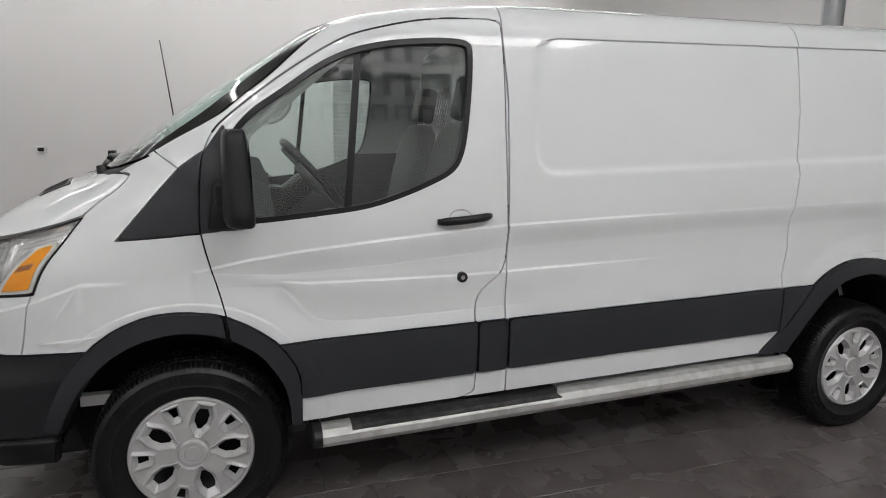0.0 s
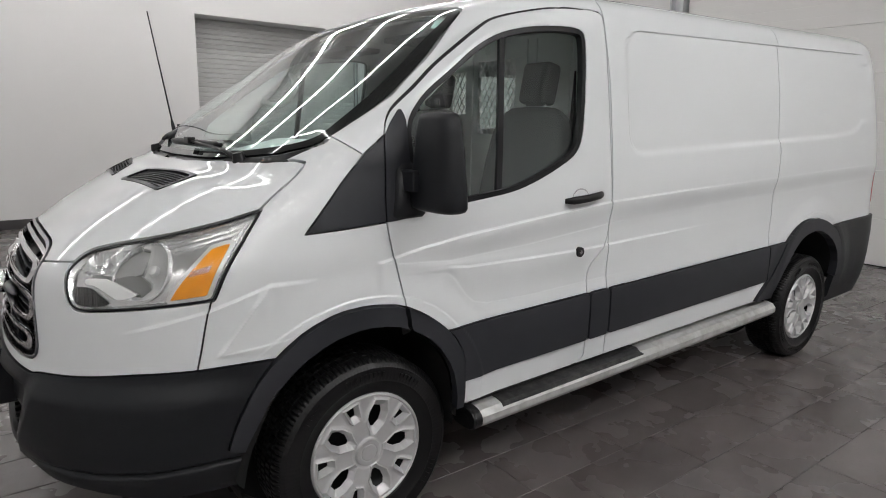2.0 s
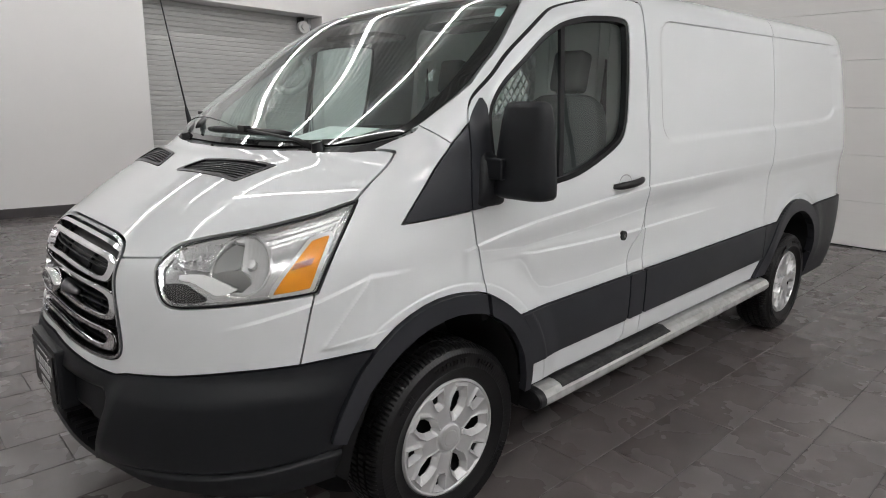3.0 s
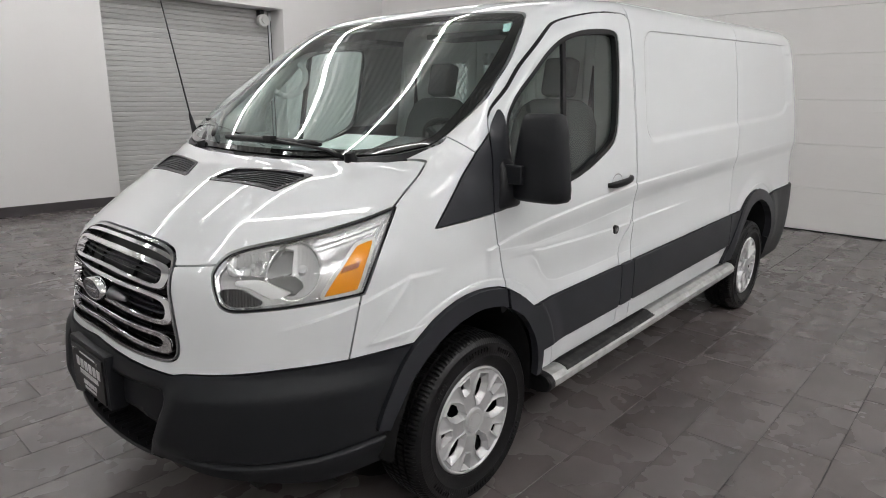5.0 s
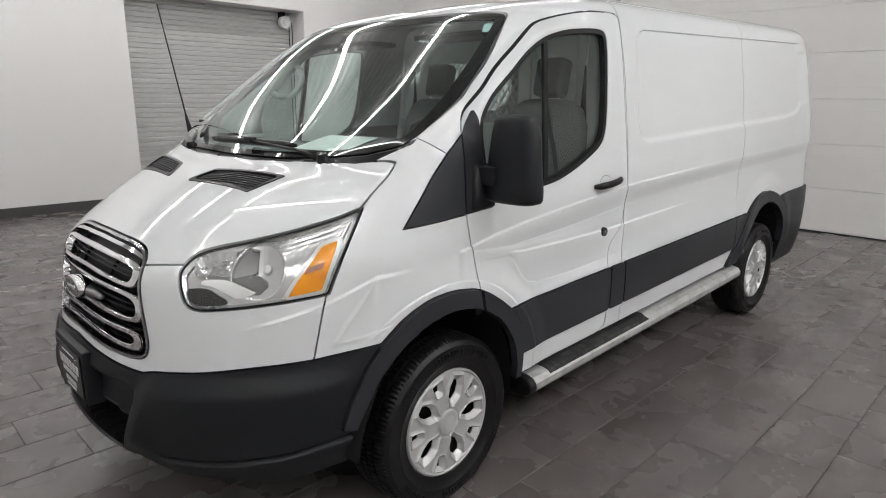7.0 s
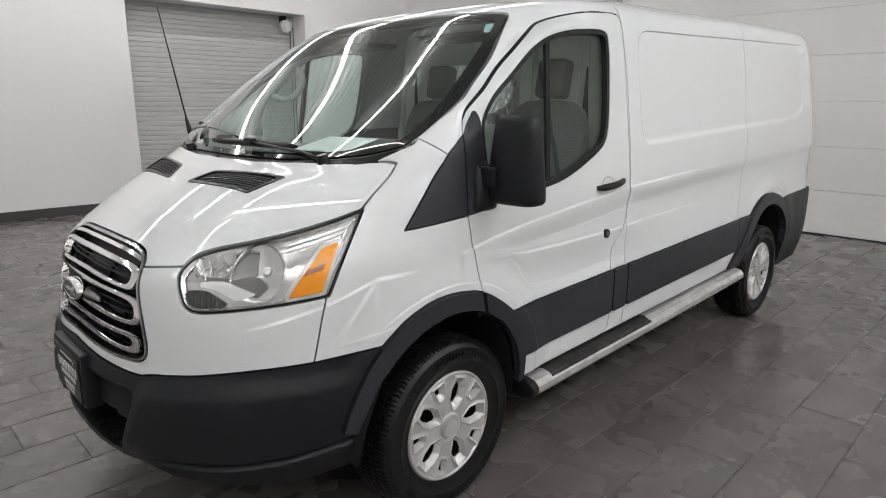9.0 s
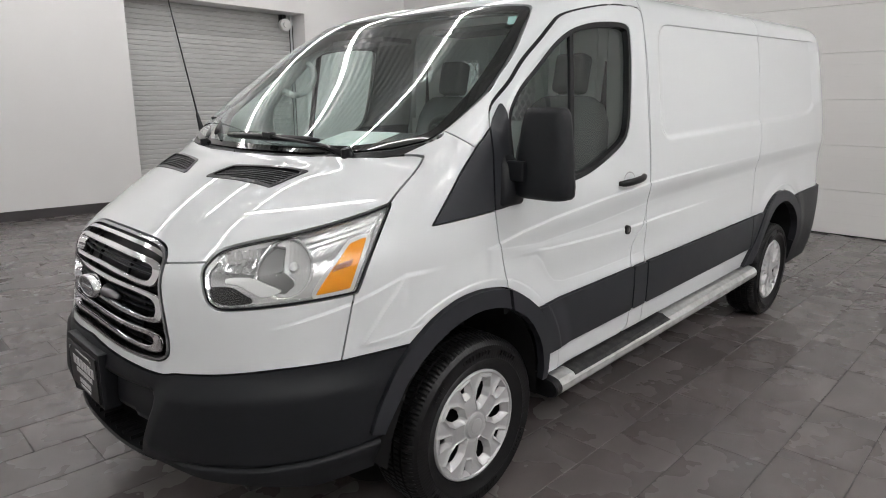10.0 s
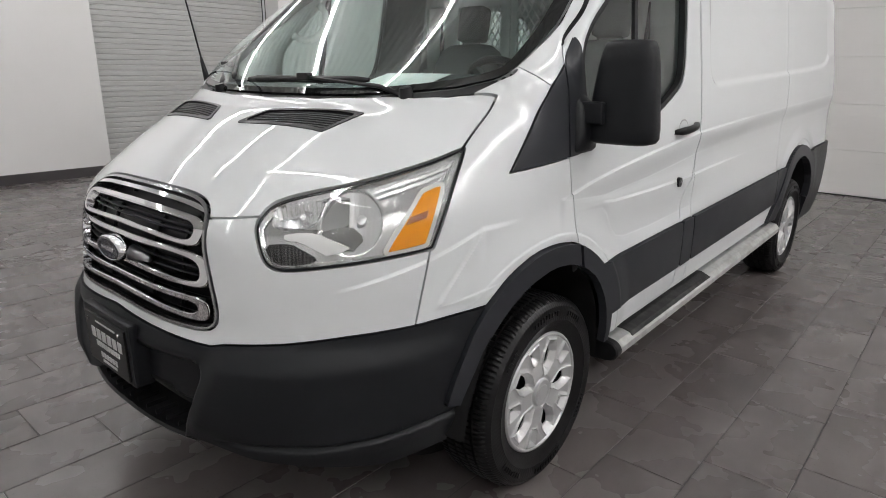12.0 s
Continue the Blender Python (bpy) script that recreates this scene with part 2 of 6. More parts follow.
T = 0.25
DX0, DX1, DH = 1.81, 4.78, 3.06      # opening of the roller door
wall("wall_west", (X0 - T, Y0 - T, 0), (X0, Y1 + T, HIGH), "plain light grey painted showroom wall")
wall("wall_south", (X0, Y0 - T, 0), (X1, Y0, HIGH), "light grey painted wall with dark lettering")
bm = bmesh.new()
box(bm, (X0, Y1, 0), (DX0, Y1 + T, HIGH))
box(bm, (DX1, Y1, 0), (X1, Y1 + T, HIGH))
box(bm, (DX0, Y1, DH), (DX1, Y1 + T, HIGH))
tagged(part("wall_north", bm, WALL), "light grey painted wall with a roller door opening", "wall", kind="structure")
wall("wall_recess_back", (DX0 - 0.3, Y1 + 0.62, 0), (DX1 + 0.3, Y1 + 0.7, HIGH), "plain wall behind the roller door")
bm = bmesh.new()
for a in (DX0 - 0.2, DX1):
    box(bm, (a, Y1 + T, 0), (a + 0.2, Y1 + 0.62, DH + 0.2))
box(bm, (DX0, Y1 + T, DH), (DX1, Y1 + 0.62, DH + 0.2))
tagged(part("door_reveal", bm, WALL), "light grey painted reveal of the roller door", "trim", kind="structure")
wall("wall_east", (X1 + 0.12, Y0, 0), (X1 + 0.37, Y1, HIGH), "light wall behind the white sectional door")
# ceiling: a ribbed steel deck
prof = []
y = Y0 - T
while y < Y1 + 0.7:
    prof += [(y, HIGH + 0.045), (y + 0.05, HIGH + 0.045), (y + 0.065, HIGH), (y + 0.135, HIGH), (y + 0.15, HIGH + 0.045)]
    y += 0.15
prof += [(y, HIGH + 0.2), (Y0 - T, HIGH + 0.2)]
v, f = loft([[(x, y, z) for y, z in prof] for x in (X0 - T, X1 + T + 0.12)])
tagged(mesh_part("ceiling", v, f, CEIL, soft=False), "grey ribbed steel deck ceiling", "ceiling", kind="structure")
floor = tagged(new("floor"), "dark grey stone-look rectangular floor tiles with thin joints", "floor", kind="structure")
bm = bmesh.new()
box(bm, (X0 - T, Y0 - T, -0.1), (X1 + T, Y1 + 0.7, -0.003))
part("screed", bm, GROUT, floor, "dark joint filling")
bm = bmesh.new()
box(bm, (X0, Y1 - 0.012, 0), (DX0 - 0.02, Y1, 0.13), 0.003)
box(bm, (DX1 + 0.02, Y1 - 0.012, 0), (X1, Y1, 0.13), 0.003)
tagged(part("baseboard", bm, SKIRT), "dark grey tiled skirting at the wall's foot", "baseboard", kind="structure")

# roller door, slat by slat
roller = thing("roller_door", "closed grey roller door with thin horizontal slats", "garage door", (DX0, Y1 + 0.42, 0))
SL = 0.0745
bm = bmesh.new()
pr = [(0, 0), (-0.006, 0.007), (-0.008, SL / 2), (-0.006, SL - 0.010), (0, SL - 0.004), (0.004, SL - 0.004), (0.004, 0)]
vs, fs = loft([[(x, y, z) for y, z in pr] for x in (0.0, DX1 - DX0)])
slat_mesh = bpy.data.meshes.new("slat")
slat_mesh.from_pydata(vs, [], fs)
slat_mesh.materials.append(SLAT)
for i in range(int((DH + 0.1) / SL)):
    o = new("slat", slat_mesh)
    o.parent = roller
    o.location = (0, 0, i * SL + 0.005)
bm.free()
bm = bmesh.new()
for a in (0.0, DX1 - DX0 - 0.06):
    box(bm, (a, -0.05, 0), (a + 0.06, -0.02, DH), 0.004)
part("guide_rail", bm, STEEL, roller, "grey steel guide rails")

# white sectional door over the east side
sect = thing("sectional_door", "closed white sectional overhead door with ribbed panels", "garage door", (X1, 0, 0))
SH = 0.535
for i in range(8):
    z0, z1 = i * SH + 0.012, (i + 1) * SH + 0.0117
    prof = []
    k = 4
    for j in range(k):
        a, b = z0 + (z1 - z0) * j / k, z0 + (z1 - z0) * (j + 1) / k
        prof += [(-0.0150 if j else -0.0125, a), (-0.016, a + 0.004), (-0.016, b - 0.004)]
    prof += [(0.004, z1), (0.05, z1), (0.05, z0)]
    vs, fs = loft([[(x, y, z) for x, z in prof] for y in (-5.5, 2.52)])
    mesh_part("door_section", vs, fs, PANEL, sect, soft=False)
bm = bmesh.new()
box(bm, (-0.02, -5.5, 0), (0.05, 2.52, 0.012))
part("bottom_seal", bm, BLACK, sect, "black rubber bottom seal")
bm = bmesh.new()
box(bm, (-0.05, -0.11, 1.78), (-0.016, -0.05, 1.88), 0.006)
cyl(bm, (-0.05, -0.08, 1.83), (-0.085, -0.08, 1.83), 0.012, n=12)
box(bm, (-0.09, -0.11, 1.82), (-0.075, -0.05, 1.84), 0.003)
part("latch", bm, STEEL, sect, "small grey lift latch")

bm = bmesh.new()
box(bm, (X1 - 0.10, 2.74, 0), (X1 + 0.10, 2.77, HIGH), 0.003)
box(bm, (X1 - 0.10, 2.56, 0), (X1 + 0.10, 2.59, HIGH), 0.003)
box(bm, (X1 - 0.02, 2.59, 0), (X1 + 0.02, 2.74, HIGH))
tagged(part("steel_column", bm, STEEL), "grey painted steel column beside the sectional door", "column", kind="structure")
bm = bmesh.new()
box(bm, (X1, 2.77, 0), (X1 + 0.12, Y1, HIGH))
tagged(part("wall_east_infill", bm, WALL), "light grey painted wall beside the steel column", "wall", kind="structure")
bm = bmesh.new()
box(bm, (X1, Y0, 8 * SH + 0.02), (X1 + 0.12, 2.56, HIGH))
tagged(part("lintel", bm, WALL), "light painted lintel above the sectional door", "trim", kind="structure")

# small wall fittings
bm = bmesh.new()
thermo = thing("thermostat", "small white wall thermostat with a grey display", "thermostat", (-2.46, Y1, 1.19))
box(bm, (-0.07, -0.03, -0.05), (0.07, 0, 0.05), 0.008)
part("case", bm, WHITE, thermo)
bm = bmesh.new()
box(bm, (-0.04, -0.034, -0.02), (0.04, -0.029, 0.03), 0.002)
part("display", bm, PLASTIC, thermo, "dark grey display")

post = thing("bollard", "white round bollard with a domed cap on the tiled floor", "bollard", (-1.12, 6.6, 0))
bm = bmesh.new()
cyl(bm, (0, 0, 0), (0, 0, 1.0), 0.075, n=32)
part("sleeve", bm, WHITE, post, soft=True)
bm = bmesh.new()
bmesh.ops.create_uvsphere(bm, u_segments=32, v_segments=12, radius=0.08, matrix=Matrix.Translation((0, 0, 1.0)) @ Matrix.Diagonal((1, 1, 0.35, 1)))
part("cap", bm, WHITE, post, soft=True)

op = thing("door_operator", "round grey chain hoist wheel hanging beside the roller door", "hoist", (DX1 - 0.22, Y1 + 0.30, 2.88))
bm = bmesh.new()
cyl(bm, (0, -0.06, 0), (0, 0.02, 0), 0.10, n=40)
cyl(bm, (0, -0.09, 0), (0, -0.06, 0), 0.055, n=30)
part("wheel", bm, WHITE, op, "pale round wheel")
bm = bmesh.new()
box(bm, (-0.05, -0.02, 0.0), (0.03, 0.10, 0.17), 0.01)
part("bracket", bm, BLACK, op, "black bracket")
bm = bmesh.new()
tube(bm, [(0.09, -0.02, 0), (0.09, -0.02, -2.3)], 0.008, 6)
tube(bm, [(0.15, -0.02, 0), (0.15, -0.02, -2.3)], 0.008, 6)
part("chain", bm, DARKMETAL, op, "hanging steel chain")

# dark marks on the south wall
sign = thing("wall_sign", "dark lettering in three rows on the wall", "sign", (0, Y0, 0))


def bars(z, h, x_from, x_to, w, gap):
    x = x_from
    while x < x_to:
        bm = bmesh.new()
        t = h * 0.22
        box(bm, (x, 0.0, z - h / 2), (x + t, 0.03, z + h / 2))
        box(bm, (x + w - t, 0.0, z - h / 2), (x + w, 0.03, z + h / 2))
        box(bm, (x + t, 0.0, z + h / 2 - t), (x + w - t, 0.03, z + h / 2))
        part("letter_bar", bm, SIGN, sign)
        x += w + gap


bars(4.05, 0.42, 0.4, 4.5, 0.42, 0.16)
bars(3.42, 0.36, 0.4, 5.2, 0.34, 0.14)
bars(3.00, 0.20, 0.8, 4.8, 0.20, 0.09)


# ceiling light strips: rows inferred from reflections, plus rows added for brightness
def strip(a, b):
    a, b = Vector(a), Vector(b)
    t = thing("led_or_fill_strip", "long white ceiling LED strip light, lit; some rows are added fill", "ceiling light", a, "ceiling strips")
    bm = bmesh.new()
    d = b - a
    w = Vector((0, 0.020, 0)) if abs(d.x) > abs(d.y) else Vector((0.020, 0, 0))
    box(bm, -w * 1.3 + Vector((0, 0, 0.03)), d + w * 1.3 + Vector((0, 0, 0.08)), 0.004)
    part("housing", bm, WHITE, t)
    bm = bmesh.new()
    box(bm, -w, d + w + Vector((0, 0, 0.028)))
    part("diffuser", bm, TUBE, t, "glowing white diffuser")


ZS = HIGH - 0.081
for y in (1.85, 3.95, 6.05):
    strip((-1.3, y, ZS), (5.6, y, ZS))
strip((0.8, -3.1, ZS), (4.75, -3.1, ZS))
# rows added by the south wall to brighten the van's side
for y in (-4.6, -4.9, -5.15, -5.4):
    strip((-0.4, y, ZS), (4.4, y, ZS))
# western rows, also added: fill for side, floor and wall
for y in (-5.1, -4.2, -3.3, 6.05):
    strip((-5.6, y, ZS), (-1.45, y, ZS))
strip((-5.6, 1.85, ZS), (-1.55, 1.85, ZS))
strip((-1.37, -1.6, ZS), (-1.37, 2.0, ZS))

# ---- the van: body surface ----
RAKE = 0.03          # the body stands a little higher at the back
# height, nose x, x where the nose meets the side, half width, squareness, tail x
BODY = np.array([
    (0.22, -0.96, 0.15, 0.955, 2.7, 4.36), (0.32, -1.02, 0.15, 0.975, 2.6, 4.40), (0.50, -1.045, 0.15, 0.990, 2.5, 4.42),
    (0.66, -1.035, 0.15, 0.993, 2.5, 4.42), (0.76, -1.010, 0.15, 0.988, 2.55, 4.42), (0.90, -0.988, 0.15, 0.984, 2.6, 4.42),
    (1.00, -0.970, 0.15, 0.985, 2.6, 4.42), (1.05, -0.943, 0.15, 0.987, 2.6, 4.42), (1.09, -0.890, 0.15, 0.988, 2.55, 4.42),
    (1.13, -0.815, 0.15, 0.988, 2.5, 4.42), (1.20, -0.695, 0.15, 0.985, 2.5, 4.41), (1.27, -0.565, 0.15, 0.978, 2.55, 4.41),
    (1.33, -0.430, 0.15, 0.972, 2.6, 4.40), (1.40, -0.325, 0.15, 0.964, 2.9, 4.39), (1.46, -0.240, 0.19, 0.956, 3.2, 4.385),
])
BODY = np.vstack([BODY, np.array([
    (1.57, -0.085, 0.28, 0.942, 3.4, 4.365),
    (1.67, 0.060, 0.42, 0.929, 3.4, 4.345), (1.79, 0.234, 0.62, 0.912, 3.4, 4.32), (1.87, 0.352, 0.80, 0.898, 3.3, 4.30),
    (1.92, 0.430, 0.95, 0.884, 3.2, 4.285), (1.965, 0.535, 1.10, 0.860, 3.0, 4.265), (2.000, 0.720, 1.30, 0.815, 2.8, 4.24),
    (2.025, 0.950, 1.50, 0.740, 2.6, 4.21), (2.045, 1.230, 1.75, 0.600, 2.5, 4.15), (2.058, 1.500, 2.00, 0.380, 2.4, 4.05),
    (2.063, 1.700, 2.20, 0.150, 2.2, 3.95), (2.064, 1.800, 2.30, 0.002, 2.0, 3.85)])])


def glide(x, y, q):
    """Smooth monotone curve through (x, y), read at q."""
    h = np.diff(x)
    d = np.diff(y) / h
    m = np.zeros_like(y)
    w1, w2 = 2 * h[1:] + h[:-1], h[1:] + 2 * h[:-1]
    with np.errstate(all="ignore"):
        mid = (w1 + w2) / (w1 / d[:-1] + w2 / d[1:])
    m[1:-1] = np.where(d[:-1] * d[1:] > 0, mid, 0)
    m[0], m[-1] = d[0], d[-1]
    i = np.clip(np.searchsorted(x, q) - 1, 0, len(x) - 2)
    t = (q - x[i]) / h[i]
    return ((2 * t**3 - 3 * t**2 + 1) * y[i] + (t**3 - 2 * t**2 + t) * h[i] * m[i] + (-2 * t**3 + 3 * t**2) * y[i + 1] + (t**3 - t**2) * h[i] * m[i + 1])


def eased(table, sigma=0.03):
    """The table of contours taken finely and rounded off, so that the skin bends evenly."""
    run = np.concatenate([[0], np.cumsum(np.hypot(np.diff(table[:, 0]), 0.6 * np.diff(table[:, 1])) + 0.7 * np.abs(np.diff(table[:, 3])))])
    fine = np.linspace(0, run[-1], 500)
    k = np.arange(-12, 13)
    w = np.exp(-0.5 * (k * fine[1] / sigma) ** 2)
    w /= w.sum()
    out = []
    for c in range(table.shape[1]):
        v = glide(run, table[:, c], fine)
        v = np.concatenate([2 * v[0] - v[12:0:-1], v, 2 * v[-1] - v[-2:-14:-1]])
        out.append(np.convolve(v, w, "valid"))
    return np.stack(out, 1)


BODY = eased(BODY)


def step(a, b, v):
    t = np.clip((v - a) / (b - a), 0, 1)
    return t * t * (3 - 2 * t)


def rounded(points, times=3):
    """A closed outline with its corners cut smooth."""
    p = np.array(points, float)
    for _ in range(times):
        n = np.roll(p, -1, 0)
        p = np.stack([0.78 * p + 0.22 * n, 0.22 * p + 0.78 * n], 1).reshape(-1, 2)
    return p


def inside(poly, a, b):
    """Signed distance of the points (a, b) to a closed outline: minus inside."""
    p = np.asarray(poly, float)
    q = np.roll(p, -1, 0)
    best = np.full(a.shape, 1e9)
    odd = np.zeros(a.shape, bool)
    for (x0, y0), (x1, y1) in zip(p, q):
        dx, dy = x1 - x0, y1 - y0
        t = np.clip(((a - x0) * dx + (b - y0) * dy) / (dx * dx + dy * dy + 1e-12), 0, 1)
        best = np.minimum(best, (a - x0 - t * dx) ** 2 + (b - y0 - t * dy) ** 2)
        if dy:
            odd ^= ((y0 > b) != (y1 > b)) & (a < (x1 - x0) * (b - y0) / (y1 - y0) + x0)
    return np.where(odd, -1, 1) * np.sqrt(best)


PRESSED = rounded([(1.335, 1.33), (1.335, 1.60), (1.335, 1.875), (1.6, 1.877), (2.7, 1.885), (3.70, 1.893), (3.90, 1.895), (3.98, 1.80), (3.99, 1.60), (3.86, 1.40),
                   (3.6, 1.362), (2.7, 1.35), (1.6, 1.335)], 3)


def along_knots(z, knots):
    """Piecewise line down the side: knots of (height, stand-out) from the top, heights given along the body."""
    out = np.zeros_like(z)
    for (za, va), (zb, vb) in zip(knots, knots[1:]):
        t = np.clip((za - z) / np.maximum(za - zb, 1e-6), 0, 1)
        t = t * t * (3 - 2 * t)
        out = np.where((z <= za) & (z > zb), va + (vb - va) * t, out)
    return out


LIP_U = np.linspace(0.0, 0.010, 101)
LIP_SLOPE = (0.42 + 0.40 * LIP_U / 0.010) * step(0.0, 0.0010, LIP_U) * step(0.010, 0.0090, LIP_U)
LIP_RISE = np.concatenate([[0], np.cumsum((LIP_SLOPE[1:] + LIP_SLOPE[:-1]) / 2)]) * (LIP_U[1] - LIP_U[0])


def lip_under(c, z):
    """A pressed fold: a narrow, slightly curved facet that faces upwards, starting at the height c, then running out below."""
    return np.interp(c + 0.005 - z, LIP_U, LIP_RISE) * step(c - 0.13, c - 0.012, z)


def relief(x, z):
    """How far the side stands out beyond the plain body: pressed panels, creases and the hollows between them."""
    soft = 0.014 - 0.011 * step(1.78, 1.84, z)
    d = -0.010 * step(soft, -soft, inside(PRESSED, x, z))
    c1 = np.interp(x, [0.03, 0.1, 0.2, 0.4, 0.74, 1.19, 1.8, 4.4], [1.031, 1.044, 1.060, 1.082, 1.106, 1.132, 1.140, 1.150])
    c2 = np.interp(x, [0.03, 0.1, 0.32, 0.7, 1.2, 1.8, 4.4], [1.027, 1.016, 0.994, 1.003, 1.033, 1.050, 1.058])
    c3 = np.interp(x, [0.1, 0.31, 0.4, 0.7, 1.05, 1.3, 4.4], [0.985, 0.972, 0.960, 0.948, 0.940, 0.940, 0.945])
    c4 = np.interp(x, [0.1, 0.31, 0.34, 0.394, 0.435, 0.5, 0.74, 4.4], [0.965, 0.945, 0.92, 0.852, 0.817, 0.800, 0.791, 0.800])
    load = step(1.10, 1.45, x)
    fade = step(0.06, 0.45, x) * step(4.38, 4.15, x)
    sharp = step(0.0, 0.03, x) * step(4.38, 4.15, x) * (1 - 0.9 * step(1.75, 2.1, x))
    base = np.full_like(x, 0.742)
    scoop_door = along_knots(z, [(c1 + 0.012, 0.0), (c1 - 0.006, 0.0), (c2 + 0.002, -0.0065), (c3 + 0.006, -0.0020), (c3 - 0.006, -0.002), (c4 + 0.003, -0.0060), (base, 0.0)])
    scoop_load = along_knots(z, [(c1 + 0.012, 0.0), (c1 - 0.004, 0.0), (c1 - 0.100, -0.0125), (c1 - 0.130, -0.0128), (base, 0.0)])
    ledge = lip_under(c1, z)
    ledge = ledge + (1 - load) * 0.0009 * step(c2 + 0.0035, c2 - 0.0035, z) * step(c2 - 0.05, c2 - 0.01, z)
    ledge = ledge + step(0.28, 0.36, x) * (1 - 0.75 * step(1.5, 1.9, x)) * lip_under(c3, z)
    ledge = ledge + step(0.28, 0.36, x) * (1 - load) * 0.0009 * step(c4 + 0.0035, c4 - 0.0035, z) * step(c4 - 0.04, c4 - 0.01, z)
    d = d + fade * (scoop_door * (1 - load) + scoop_load * load) + sharp * ledge
    for cx, cz in ((-0.04, 0.405), (3.27, 0.37)):
        r = np.hypot(x - cx, z - cz)
        d = d + 0.010 * step(0.62, 0.50, r) * step(0.3, 0.5, z)
        d = d + 0.0036 * step(0.519, 0.511, r) * step(0.3, 0.5, z)
    return d


WINDOW_EDGE = rounded([(0.148, 1.32), (0.138, 1.46), (0.155, 1.515), (0.22, 1.588), (0.334, 1.664), (0.456, 1.752), (0.58, 1.812), (0.751, 1.848), (0.96, 1.862), (1.05, 1.852), (1.062, 1.80), (1.054, 1.66),
                       (1.030, 1.46), (1.00, 1.375), (0.95, 1.330), (0.779, 1.262), (0.626, 1.220), (0.439, 1.203), (0.30, 1.192), (0.17, 1.186)], 2)


def wing_highlight_folds(x, z):
    """Folds added to the smooth front wing to imitate highlight lines: a shoulder line, a slanting fold and a low one
    that runs into the arch.
    """
    za = np.interp(x, [-0.80, -0.51, -0.355, -0.30], [0.86, 0.942, 1.000, 1.02])
    d = lip_under(za, z) * step(-0.335, -0.365, x)
    s = (z - 1.0) * 0.58 - (x + 0.355) * 0.815
    u = np.clip((0.006 - s) / 0.012, 0, 1)
    d = d + 0.012 * (0.05 * u + 0.60 * u * u) * step(-0.15, -0.015, s) * step(0.785, 0.81, z) * step(1.012, 0.995, z)
    zc = np.interp(x, [-0.50, -0.45, -0.31, -0.25], [0.798, 0.806, 0.826, 0.84])
    d = d + 0.0032 * step(0.0032, -0.0032, z - zc) * step(-0.06, -0.012, z - zc) * step(-0.50, -0.46, x) * step(-0.28, -0.32, x)
    return d


